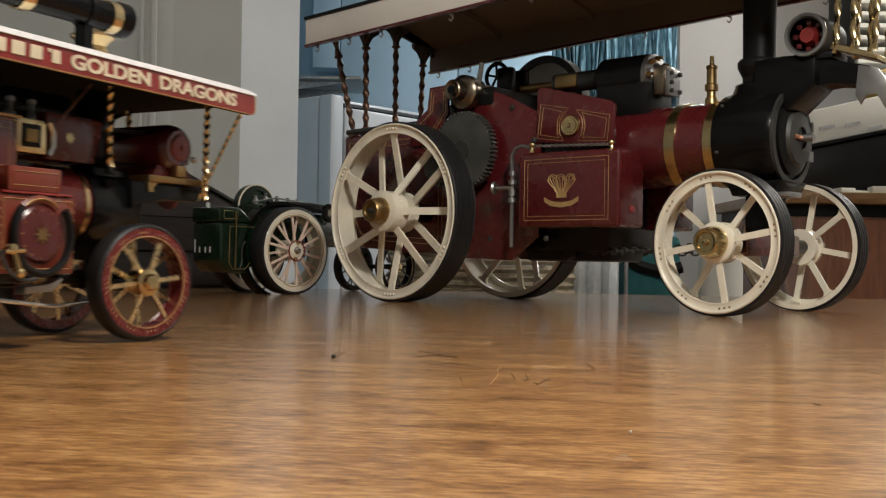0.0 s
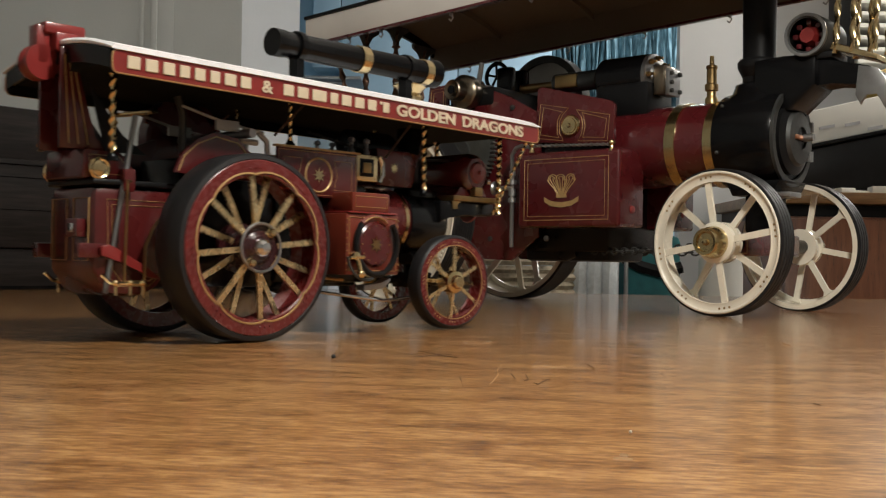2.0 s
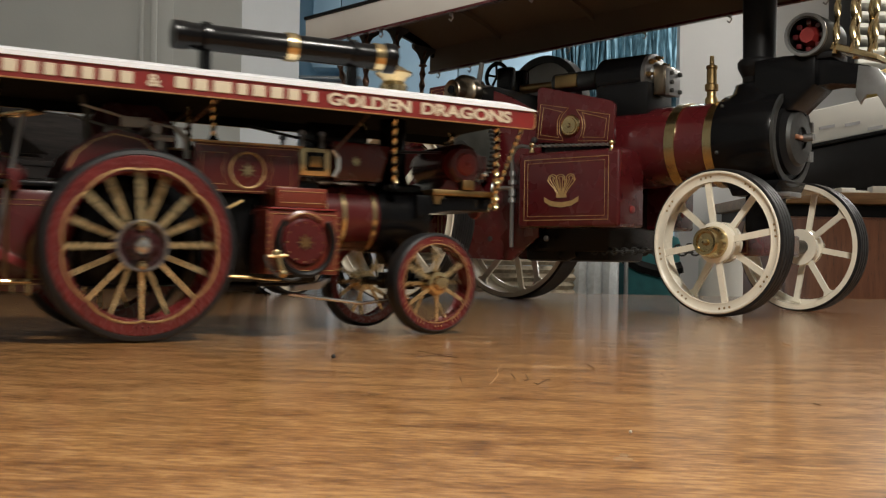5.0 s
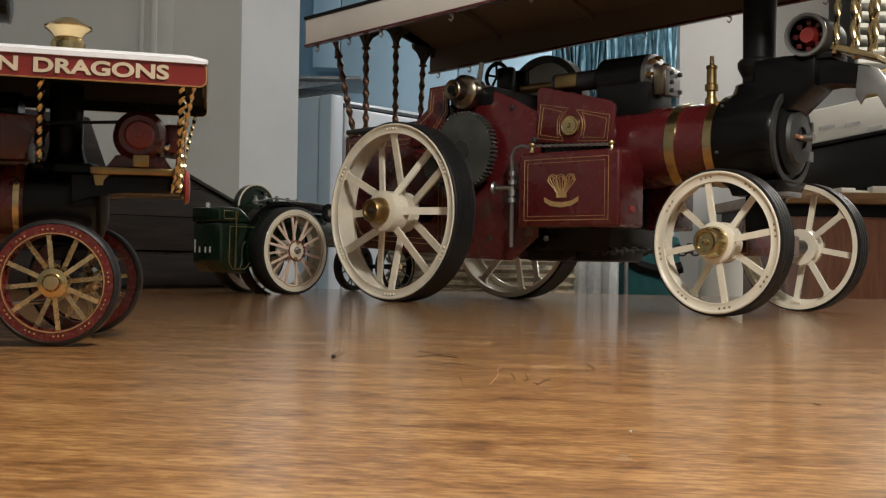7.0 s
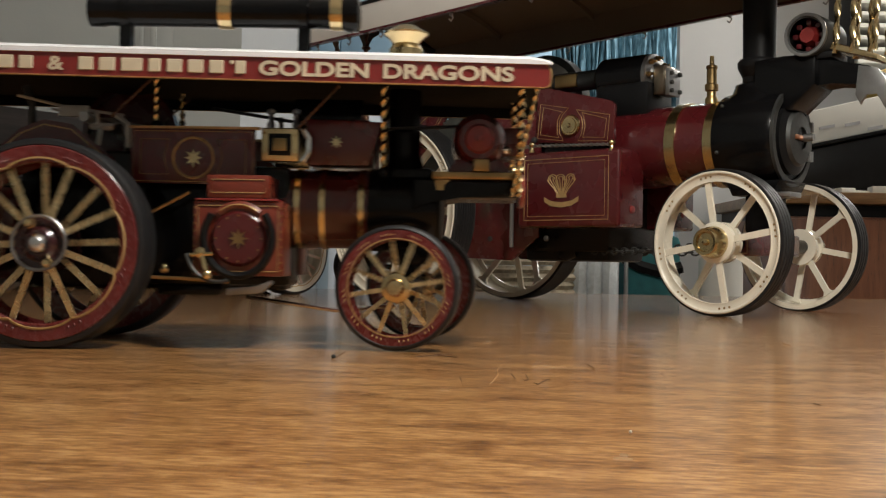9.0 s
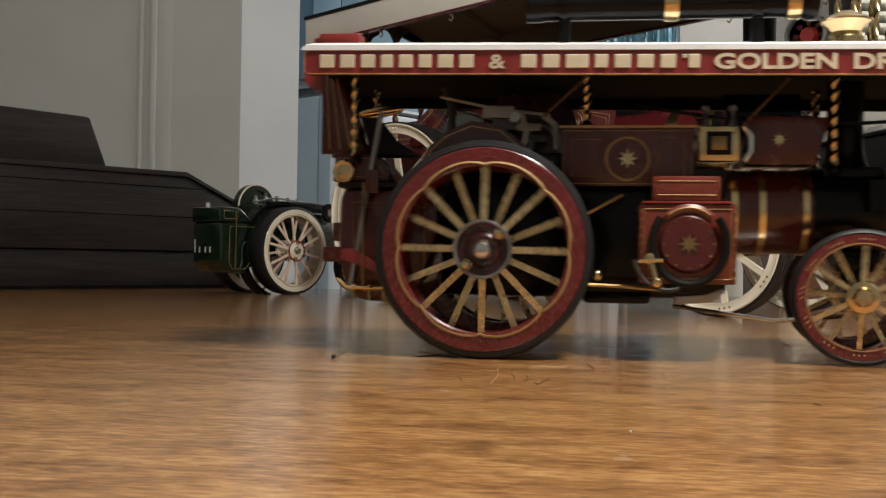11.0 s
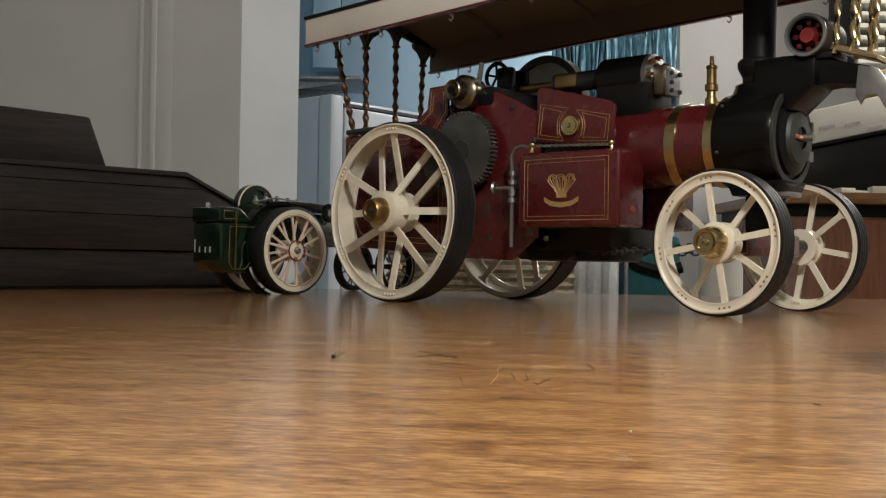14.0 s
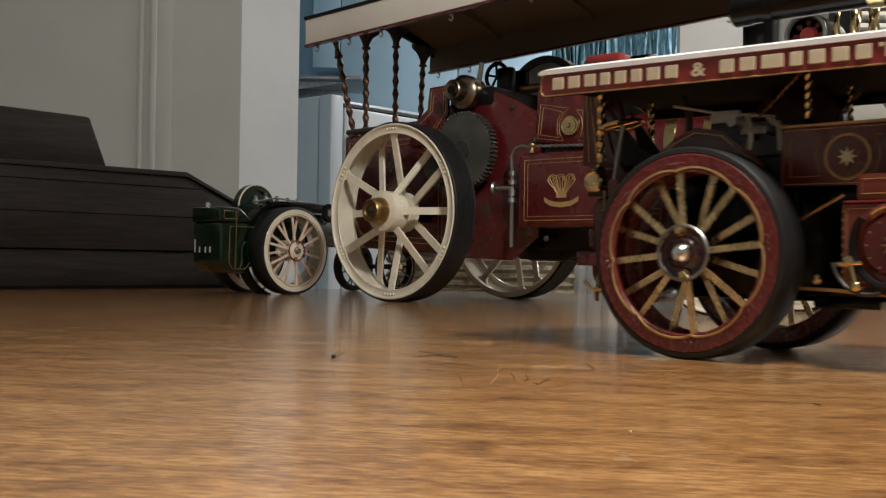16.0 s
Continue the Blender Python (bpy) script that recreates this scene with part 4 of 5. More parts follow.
        p("top_rail", box(BM(), 28, 84, min(s * 22, s * 25), max(s * 22, s * 25), 93.1, 94.2, 0.2), GOLD, parent=plate)
        # reversing lever work above the wheel
        lv = BM()
        tube(lv, [(-22, s * 20, 107), (0, s * 20, 102), (24, s * 20, 99)], 0.7, 6)
        box(lv, -4, 9, s * 20 - 1, s * 20 + 1, 98, 103, 0.5)
        tube(lv, [(12, s * 20, 100), (14, s * 20, 92), (13, s * 20, 86)], 1.3, 6)
        tube(lv, [(21, s * 20, 99), (26, s * 20, 95), (27, s * 20, 85)], 1.4, 6)
        tube(lv, [(10, s * 20, 94), (20, s * 20, 94)], 1.6, 6)
        p("valve_gear", lv, GEARSILVER)
        # wing plate over the rear wheel
        wp = BM()
        prism(wp, [(-30, 76), (-26, 85), (-18, 92), (-8, 96), (4, 94), (14, 86), (22, 80), (24, 74)], s * 25, s * 26.5)
        wing = p("wing_plate", wp, MAROON_B)
        p("wing_lining", tube(BM(), [(x, s * 26.6, z - 1.2) for x, z in ((-28, 78), (-25, 85), (-18, 91), (-8, 95), (4, 93), (13, 85.5), (21, 80))], 0.4, 4), GOLD, parent=wing)
        # low running pipe and pump ball
        p("running_pipe", tube(BM(), [(36, s * 26, 29.5), (52, s * 26, 29), (72, s * 26, 27.6)], 0.8, 6), OLDBRASS)
        p("ash_door", prism(BM(), [(74, 22.5), (88, 23.5), (93, 28), (92, 29), (86, 26), (74, 25.5)], s * 34, s * 40, 0.4), STEEL)
        p("pump_ball", ball(BM(), (44, s * 24, 33.2), 2.5, 12), BRASS)
        p("stay", cyl(BM(), (28, s * 23, 52), (54, s * 23, 66), 0.7, seg=6), OLDBRASS)
    # cylinder block with valve chest and lubricators
    p("cylinder_block", box(BM(), 103, 131, -17, 17, 79, 99, 1.5), MAROON_B)
    p("cylinder_lagging", lathe(BM(), [(0, 96), (9, 96), (9, 126), (0, 126)], (0, 0, 101), (1, 0, 0), 24), BLACK)
    for s in (-1, 1):
        p("block_star", star(BM(), 116, 89, s * 17.2, 3.0, 8, 0.4 * (1 if s < 0 else -1)), BRASS)
        p("block_bracket", prism(BM(), [(104, 79), (130, 79), (136, 98), (103, 99)], s * 15, s * 17.1, 0.3), MAROON_B)
        vc = p("valve_chest", box(BM(), 84, 100, min(s * 12, s * 21), max(s * 12, s * 21), 80, 94.5, 0.6), BRASS)
        p("chest_recess", box(BM(), 87, 97, min(s * 20, s * 21.4), max(s * 20, s * 21.4), 82.5, 92, 0.3), BLACK, parent=vc)
        p("chest_plate", box(BM(), 89, 95, min(s * 21, s * 21.8), max(s * 21, s * 21.8), 84.5, 90, 0.3), OLDBRASS, parent=vc)
        p("steam_pipe", tube(BM(), [(102, s * 20, 94), (104.5, s * 20, 90), (104.5, s * 20, 84), (102, s * 20, 80)], 1.5, 8), CHROME)
        sv = BM()
        for x in (87, 98):
            lathe(sv, [(0, 94.5), (1.8, 94.5), (1.8, 97), (1.1, 98), (1.1, 101), (1.9, 101.5), (1.9, 103), (0, 104)], (x, s * 14, 0), (0, 0, 1), 10)
        p("lubricator", sv, STEEL)
    p("crankshaft", cyl(BM(), (10, -30, 97), (10, 30, 97), 2.2, seg=12), STEEL)
    p("flywheel", lathe(BM(), [(20, -4), (22.5, -4), (22.5, 4), (20, 4)], (12, 33, 97), (0, 1, 0), 40, True), MAROON_B)
    p("flywheel_web", lathe(BM(), [(0, -1), (20.2, -1), (20.2, 1), (0, 1)], (12, 33, 97), (0, 1, 0), 40), MAROON_B)
    p("oil_pot", tube(BM(), [(-18, -14, 86), (-18, -14, 104), (-21, -14, 112)], 1.8, 8), IRON)
    p("gear_casing", box(BM(), -21.5, 33.5, -17, 17, 24, 84, 2), BLACK)
    p("axle_casing", cyl(BM(), (0, -34, 42.8), (0, 34, 42.8), 6, seg=20), BLACK)
    p("underframe", box(BM(), 20, 94, -12, 12, 24, 31, 2), BLACK)
    p("ash_pan", box(BM(), 38, 66, -14, 14, 21.5, 26.5, 1.5), BLACK)
    # tender with coal bunker, lamp and water fittings
    tb = BM()
    prism(tb, [(-65, 32), (-58, 21), (-40, 20), (-30, 26), (-22, 50), (-22, 68.5), (-65, 68.5)], -20, 20, 4)
    tender = p("tender", tb, MAROON_B)
    p("tender_rim", box(BM(), -66, -22, -21, 21, 68.6, 71.2, 1), SATIN)
    p("bunker", prism(BM(), [(-69, 71.3), (-44, 71.3), (-44, 76), (-51, 83.5), (-68, 84)], -17, 17, 1.2), MAROON_B)
    for s in (-1, 1):
        lb = BM()
        y = s * 20.2
        for o in (0, 2.2):
            frame_line(lb, [(-59 + o, 62.5 - o), (-28, 62.5 - o), (-28, 34), (-38, 25 + o), (-54 + o, 25 + o), (-58 + o, 30 + o)], y, 0.55)
        tube(lb, [(-65.3, s * 16, 63), (-65.3, s * 3, 63), (-65.3, s * 3, 36), (-65.3, s * 16, 36)], 0.3, 4, True)
        frame_line(lb, [(-66, 73.5), (-47, 73.5), (-47, 76), (-52, 81.5), (-66, 81.5)], s * 17.2, 0.5)
        p("tender_lining", lb, GOLD, parent=tender)
        p("handrail", tube(BM(), [(-52, s * 28, 70), (-53, s * 26.5, 71), (-53, s * 25.5, 40), (-53, s * 25, 26)], 0.65, 6), OLDBRASS, parent=tender)
        p("grab_handle", tube(BM(), [(-36, s * 24, 54), (-40, s * 25.5, 50), (-43, s * 25, 42), (-43, s * 24.5, 20)], 0.7, 6), OLDBRASS, parent=tender)
        tp = BM()
        for x in (-57, -50, -44):
            ball(tp, (x, s * 25, 26.5), 1.6, 8)
            cyl(tp, (x, s * 25, 27), (x, s * 25, 21), 0.8, seg=6)
        tube(tp, [(-64, s * 25, 30), (-60, s * 25, 26.5), (-42, s * 25, 26)], 0.8, 6)
        p("water_fitting", tp, BRASS, parent=tender)
        p("lift_arm", prism(BM(), [(-63, 42), (-59, 43), (-40, 33), (-34, 28), (-40, 29), (-52, 35), (-63, 38)], s * 20.5, s * 23.5, 0.4), RED, parent=tender)
        p("tow_bar", box(BM(), -72, -58, min(s * 16, s * 20.5), max(s * 16, s * 21), 37, 43.5, 0.8), MAROON_B, parent=tender)
        lamp = p("side_lamp", lathe(BM(), [(0, 0), (4.6, 0), (5.0, 2), (4.2, 2.8), (3.4, 2.4), (0, 3.4)], (-63, s * 18.5, 75.5), (0, s, 0), 20), BRASS, "round brass side lamp")
        p("lamp_bracket", cyl(BM(), (-63, s * 14, 75.5), (-63, s * 19, 75.5), 2.2, seg=10), MAROON, parent=lamp)
    p("steering_column", cyl(BM(), (-60, -21.5, 22), (-47, -21.5, 100), 1.15, seg=10), STEEL, "grey steel steering column")
    p("steering_wheel", tube(BM(), [(-47 + 9 * math.cos(a), -21.5 + 9 * math.sin(a), 100.5 + 1.6 * math.cos(a)) for a in (2 * math.pi * k / 24 for k in range(24))], 0.8, 6, True), BRASS)
    p("steering_spokes", cyl(cyl(BM(), (-56, -21.5, 99.3), (-38, -21.5, 102), 0.6, seg=6), (-47, -30, 100.5), (-47, -13, 100.5), 0.6, seg=6), BRASS)
    p("column_clamp", box(BM(), -53, -47.5, -23.5, -19.5, 66, 76, 0.6), MAROON_B)
    # crane jib and hook block at the back
    for s in (-1, 1):
        jib = p("crane_jib", prism(BM(), [(-76, 84), (-54, 84), (-60, 90), (-70, 127), (-76, 127)], s * 10, s * 8, 0.3), MAROON_B)
        ln = BM()
        for k in range(3):
            tube(ln, [(-72 + 4.5 * k, s * 10.2, 86), (-74.5 + 1.8 * k, s * 10.2, 124)], 0.35, 4)
        p("jib_lining", ln, GOLD, parent=jib)
        p("jib_stay", prism(BM(), [(-54, 84), (-34, 84), (-46, 92), (-62, 112)], s * 9.5, s * 8.5), SATIN, parent=jib)
    p("jib_head", box(BM(), -80, -61, -3, 8, 133.5, 138.5, 1.2), RED, "red crane jib head")
    p("hook_arm", box(BM(), -82.5, -76.5, -1, 7, 120, 137, 0.8), RED)
    p("jib_neck", box(BM(), -76, -66, -5.5, 5.5, 126, 134, 0.8), RED)
    p("pulley", lathe(BM(), [(0, -4), (7.6, -4), (7.8, -2.5), (6.2, 0), (7.8, 2.5), (7.6, 4), (0, 4)], (-79.5, 3, 121), (0, 1, 0), 28), RED, "red crane hook pulley")
    twisted("short_post", (-72, 15, 84), (-71, 15, 100), 1.8, 2, BRASS, e)
    rp = p("rear_lamp", box(BM(), -69.5, -65.3, -14, -4, 46, 54, 0.6), MAROON)
    p("lamp_lens", box(BM(), -70.3, -69.6, -11.5, -7, 48, 52, 0.2), CHROME, parent=rp)
    # front axle, turned by its rows in motions()
    ax = BM()
    cyl(ax, (0, -33, 0), (0, 33, 0), 2.4, seg=12)
    box(ax, -4, 4, -14, 14, -4, 5, 1)
    cyl(ax, (0, 0, 4), (0, 0, 22), 5, seg=16)
    axle = p("front_axle", ax, BLACK)
    p("steering_rod", tube(BM(), [(-3, -20, -8), (-31, -14, -11), (-72, -12, -6)], 0.9, 8), CHROME, parent=axle)
    p("perch_bracket", prism(BM(), [(138, 44), (158, 44), (155, 36), (141, 36)], -9, 9, 1), BLACK)
    wheels = {"rr": small_rear_wheel(e, RED_W, GOLDSPOKE), "rl": small_rear_wheel(e, RED_W, GOLDSPOKE),
              "fr": small_front_wheel(e, RED_W, GOLDSPOKE), "fl": small_front_wheel(e, RED_W, GOLDSPOKE)}
    return e, axle, wheels


GOLDLET = mat("pale_gold_letter_paint", (0.60, 0.52, 0.38), 0.45, metal=0.1, var=0.12, scale=120)
RED_W = mat("dull_red_wheel_enamel", (0.12, 0.016, 0.015), 0.26, var=0.2, scale=90, coat=0.3)


# ---- the large engine that stands still; lengths in mm ----
def gear(bm, c, r, teeth, y0, y1, hole=0.0):
    pts = []
    for k in range(teeth):
        for f, rr in ((0.0, r - 3.0), (0.2, r), (0.48, r), (0.68, r - 3.0)):
            a = 2 * math.pi * (k + f) / teeth
            pts.append((c[0] + rr * math.cos(a), c[1] + rr * math.sin(a)))
    return prism(bm, pts, y0, y1)


def build_big_engine():
    e = tagged(new("traction_engine"), "large maroon model traction engine with cream spoked wheels and canopy", "model engine")
    e.matrix_world = pose(0.0198, 1.0738, 0, 0, 0, -41)

    def p(name, bm, material, label="", parent=e, angle=35):
        return part(name, bm, material, parent, label, MM, angle)

    # wheels
    for s in (-1, 1):
        w = big_wheel(e, 84, 28, 6, 11, 19, 26.5, True)
        w.matrix_basis = pose(-0.0015, s * 0.091, 0.084, 0, 0, -2.2) @ pose(0, 0, 0, 0, 0, 0 if s < 0 else 180)
        f = big_wheel(e, 55.3, 19, 4, 10, 15.5, 11, False)
        f.matrix_basis = pose(0.3205 if s < 0 else 0.317, -0.081 if s < 0 else 0.0785, 0.0553, 0, 0, -5) @ pose(0, 0, 0, 0, 0, 0 if s < 0 else 180)
    p("rear_axle", cyl(BM(), (0, -70, 84), (0, 70, 84), 9, seg=20), BLACK)
    # canopy
    roof, secs = BM(), []

    def rise(x):
        return 0.042 * (x + 132)

    for x in (-133, -60, 60, 180, 300, 432):
        top = [(y, 284 + rise(x) + 20 * (1 - (y / 96) ** 2)) for y in np.linspace(-96, 96, 17)]
        bot = [(y, 280 + rise(x) + 20 * (1 - (y / 96) ** 2)) for y in np.linspace(96, -96, 17)]
        secs.append([roof.verts.new((x, y, z)) for y, z in top + bot])
    for a, b in zip(secs, secs[1:]):
        for k in range(len(a)):
            j = (k + 1) % len(a)
            roof.faces.new((a[k], a[j], b[j], b[k]))
    roof.faces.new(secs[0])
    roof.faces.new(secs[-1][::-1])
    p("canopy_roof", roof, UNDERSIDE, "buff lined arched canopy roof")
    for s in (-1, 1):
        fb = BM()
        prism(fb, [(-132, 257), (430, 257 + rise(430)), (430, 282 + rise(430)), (-132, 282)], s * 94, s * 97, 0.5)
        fas = p("fascia", fb, CREAM_C, "cream canopy fascia board")
        p("fascia_strip", prism(BM(), [(-133, 282.2), (431, 282.2 + rise(431)), (431, 285 + rise(431)), (-133, 285)], s * 93, s * 98.5), BLACK, parent=fas)
        p("fascia_strip", prism(BM(), [(-133, 254.5), (431, 254.5 + rise(431)), (431, 256.8 + rise(431)), (-133, 256.8)], s * 92, s * 97.6), MAROON, parent=fas)
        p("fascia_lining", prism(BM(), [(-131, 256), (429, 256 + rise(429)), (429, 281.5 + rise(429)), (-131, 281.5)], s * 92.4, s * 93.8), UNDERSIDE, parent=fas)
        for x in (-118, -72, -28, 60, 150, 240, 330):
            z = 254.5 + rise(x)
            hk = BM()
            lathe(hk, [(0, 0), (1.8, 0), (1.8, -2), (0, -2)], (x, s * 93, z), (0, 0, 1), 8)
            tube(hk, [(x, s * 93, z - 1.5), (x + 2.2, s * 93, z - 4), (x, s * 93, z - 7), (x - 2.4, s * 93, z - 5)], 0.8, 5)
            p("canopy_hook", hk, STEEL, parent=fas)
    for x in (-126, -30, 90, 205, 320):
        rb = BM()
        pts_t = [(y, 279.6 + rise(x) + 20 * (1 - (y / 96) ** 2)) for y in np.linspace(-93, 93, 15)]
        pts_b = [(y, z - (9 if x == -126 else 5)) for y, z in pts_t][::-1]
        va = [rb.verts.new((x - 2, y, z)) for y, z in pts_t + pts_b]
        vb = [rb.verts.new((x + 2, y, z)) for y, z in pts_t + pts_b]
        rb.faces.new(va)
        rb.faces.new(vb[::-1])
        for k in range(len(va)):
            j = (k + 1) % len(va)
            rb.faces.new((va[k], vb[k], vb[j], va[j]))
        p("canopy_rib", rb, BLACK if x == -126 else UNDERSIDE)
    # rear twisted posts with scrolled brackets
    for b, t in (((-107, -50, 168), (-137, -50, 268)), ((-90, -50, 172), (-92, -50, 272)), ((-98, 2, 176), (-99, 2, 284)), ((-112, 56, 170), (-108, 56, 272))):
        post = part("canopy_post", twist(BM(), b, t, 3.5, 4), BRONZE_TWIST, e, "brown bronze barley-twist canopy post", MM, 60)
        c = BM()
        mid = Vector(b).lerp(Vector(t), 0.84)
        lathe(c, [(3.4, -1.5), (4.6, -0.8), (4.6, 0.8), (3.4, 1.5)], mid, Vector(t) - Vector(b), 12, True)
        p("post_collar", c, BRONZE_TWIST, parent=post)
        p("post_foot", lathe(BM(), [(0, -3), (6, -3), (6, 0), (4, 2), (0, 2)], b, Vector(t) - Vector(b), 12), BRONZE_TWIST, parent=post)
        if b[0] != -107:
            for s in (-1, 1):
                br = BM()
                q = Vector(t)
                pts = [(q.y, q.z - 22), (q.y + s * 3, q.z - 12), (q.y + s * 9, q.z - 4), (q.y + s * 18, q.z + 1), (q.y + s * 18, q.z + 5), (q.y, q.z + 5)]
                va = [br.verts.new((q.x - 1.5, y, z)) for y, z in pts]
                vb = [br.verts.new((q.x + 1.5, y, z)) for y, z in pts]
                br.faces.new(va)
                br.faces.new(vb[::-1])
                for k in range(len(va)):
                    j = (k + 1) % len(va)
                    br.faces.new((va[k], vb[k], vb[j], va[j]))
                p("post_bracket", br, IRON, parent=post)
    # tender, bunker and horn plates
    tender = p("tender", prism(BM(), [(-116, 80), (-98, 52), (-20, 46), (40, 46), (40, 150), (-10, 166), (-116, 166)], -55, 55, 3), MAROON)
    p("tender_rail", tube(BM(), [(-112, -52, 170), (-112, 52, 170)], 3, 8), IRON, parent=tender)
    p("tender_rail", tube(BM(), [(-112, -54, 170), (-20, -54, 172), (10, -54, 172)], 3, 8), IRON, parent=tender)
    lb = BM()
    for o in (0, 5):
        frame_line(lb, [(-108 + o, 82 + o), (-94 + o, 60 + o), (20 - o, 54 + o), (20 - o, 140 - o), (-12, 158 - o), (-108 + o, 158 - o)], -55.3, 1.0)
    p("tender_lining", lb, GOLD, parent=tender)
    for s in (-1, 1):
        y = s * 58
        sp = p("spectacle_plate", prism(BM(), [(-22, 150), (-16, 172), (2, 184), (4, 205), (27, 206), (28, 178), (8, 150)], y, y - s * 3, 0.4), MAROON)
        ln = BM()
        for o in (0, 3):
            frame_line(ln, [(-12 + o, 168 + o * 0.6), (5 + o, 180 + o * 0.4), (7 + o, 202 - o), (25 - o, 203 - o), (25 - o, 181 + o * 0.2), (6, 156 + o * 1.5)], y + s * 0.3, 0.9)
        p("plate_lining", ln, GOLD, parent=sp)
        hp = p("horn_plate", prism(BM(), [(18, 60), (18, 188), (66, 200), (92, 190), (126, 172), (126, 62), (96, 40), (40, 42)], s * 42, s * 46, 0.6), MAROON)
        for x, z in ((96, 180), (100, 100), (72, 60), (110, 72)):
            p("bolt", lathe(BM(), [(0, 0), (2.4, 0), (2.4, 1.6), (0, 2.2)], (x, s * 46, z), (0, s, 0), 8), IRON, parent=hp)
        # belly tank with lining and an emblem
        bx = p("side_tank", box(BM(), 117, 221, min(s * 24, s * 65), max(s * 24, s * 65), 69, 134.5, 3, 3), MAROON, "maroon lined side tank")
        ln = BM()
        frame_line(ln, [(124.5, 75.3), (211, 75.3), (211, 128.2), (124.5, 128.2)], s * 65.2, 1.2)
        frame_line(ln, [(128, 78.6), (207.4, 78.6), (207.4, 124.9), (128, 124.9)], s * 65.2, 0.8)
        p("tank_lining", ln, GOLD, parent=bx)
        cx, cz, y = 164, 100, s * 65.3
        for dx in (-11.5, 0, 11.5):
            em = BM()
            lean = dx * 0.9
            for o in (-3.0, -1.2, 0.8, 2.8):
                wide = 0.55 + abs(o) * 0.12
                tube(em, [(cx + dx * 0.16 + o * 0.5, y, cz - 4), (cx + lean * 0.45 + o * 0.9, y, cz + 2), (cx + lean * 0.85 + o * 1.25, y, cz + 8 - abs(o) * 0.3), (cx + lean + o * 1.5, y, cz + 11.5 - abs(o) * 0.5)], wide * 0.55, 4)
            curl = 1 if dx >= 0 else -1
            for r, a0 in ((4.4, 20), (2.4, 40)):
                tube(em, [(cx + lean + curl * (r * math.cos(a) - r * 0.25), y, cz + 11 + r * 0.8 * math.sin(a)) for a in (radians(v) for v in range(190, a0 - 80, -25))], 0.45, 4)
            p("feather", em, GOLD, "worn gold feather of the emblem", parent=bx)
        rib = [(-18, -4.6), (-11, -8.2), (0, -9.6), (11, -8.2), (18, -4.6)]
        p("ribbon", prism(BM(), [(cx + a, cz + b) for a, b in rib] + [(cx + a * 0.97, cz + b - 4.4) for a, b in rib[::-1]], y, y + s * 0.4), GOLD, "worn gold ribbon of the emblem", parent=bx)
        p("coronet", prism(BM(), [(cx - 5.5, cz - 5.5), (cx + 5.5, cz - 5.5), (cx + 5, cz - 0.5), (cx + 2, cz - 3), (cx, cz + 0.5), (cx - 2, cz - 3), (cx - 5, cz - 0.5)], y, y + s * 0.4), GOLD, parent=bx)
        p("tank_bolt", lathe(BM(), [(0, 0), (4, 0), (3, 2.4), (0, 3)], (220, s * 44, 84), (1, 0, 0), 12), RED, parent=bx)
        # motion cover above the tank
        mc = p("motion_cover", prism(BM(), [(122, 146), (124, 193.5), (128, 195.5), (200, 177.5), (204, 174), (204, 139.5)], s * 42, s * 47, 0.8), MAROON)
        ln = BM()
        for o in (0, 3):
            frame_line(ln, [(125 + o, 149.5 + o), (153 - o * 1.6, 145.6 + o), (148.5 - o * 0.8, 153), (148.5 - o * 0.8, 163), (152 - o, 169), (158 - o * 2, 174 - o), (128 + o, 179.8 - o)], s * 47.2, 0.9)
            frame_line(ln, [(168 + o * 1.6, 144.6 + o), (198 - o, 143 + o), (200 - o, 165 - o), (166 + o * 2, 172 - o), (171.5 + o * 0.8, 165), (173 + o * 0.8, 157), (171.5 + o * 0.8, 150)], s * 47.2, 0.9)
        p("cover_lining", ln, GOLD, parent=mc)
        p("cover_boss", lathe(BM(), [(0, 4.5), (1.2, 4.4), (2, 3), (6.4, 2.8), (6.8, 1.8), (8.0, 1.8), (8.6, 2.6), (9.6, 1.4), (9.8, 0)], (160.5, s * 47, 158.5), (0, s, 0), 30), BRASS, "round brass boss", parent=mc)
        p("cover_bolt", lathe(BM(), [(0, 0), (3, 0), (3, 2), (0, 3)], (122, s * 47, 148), (0, s, 0), 10), IRON, parent=mc)
        # rail with brass knobs, water pipe and valve
        rl = p("rail", twist(BM(), (130, s * 62, 141), (212, s * 62, 138), 1.7, 7), STEEL)
        for x, z in ((130, 141), (212, 138)):
            k = BM()
            ball(k, (x, s * 62, z + 1), 3.0, 12)
            lathe(k, [(0, 0), (3.6, 0), (2.0, 3), (1.6, 7)], (x, s * 62, z - 6), (0, 0, 1), 10)
            p("rail_knob", k, BRASS, parent=rl)
        p("water_pipe", tube(BM(), [(107, s * 60, 52), (107, s * 60, 120), (107, s * 61, 134), (111, s * 61, 140), (118, s * 62, 142), (128, s * 62, 140)], 1.9, 8), STEEL, "bright bent water pipe")
        v = BM()
        for z, r, h in ((94, 3.6, 4), (101, 3.2, 6), (110, 3.8, 4), (118, 3.0, 4)):
            lathe(v, [(0, -h / 2), (r, -h / 2), (r, h / 2), (0, h / 2)], (107, s * 60, z), (0, 0, 1), 10)
        cyl(v, (107, s * 60, 105), (92, s * 64, 105), 2.0, seg=10)
        lathe(v, [(0, -1.5), (5.5, -1.5), (6.4, 0), (5.5, 1.5), (0, 1.5)], (90, s * 64.5, 105), (1, -0.25 * s, 0), 16)
        p("valve", v, STEEL)
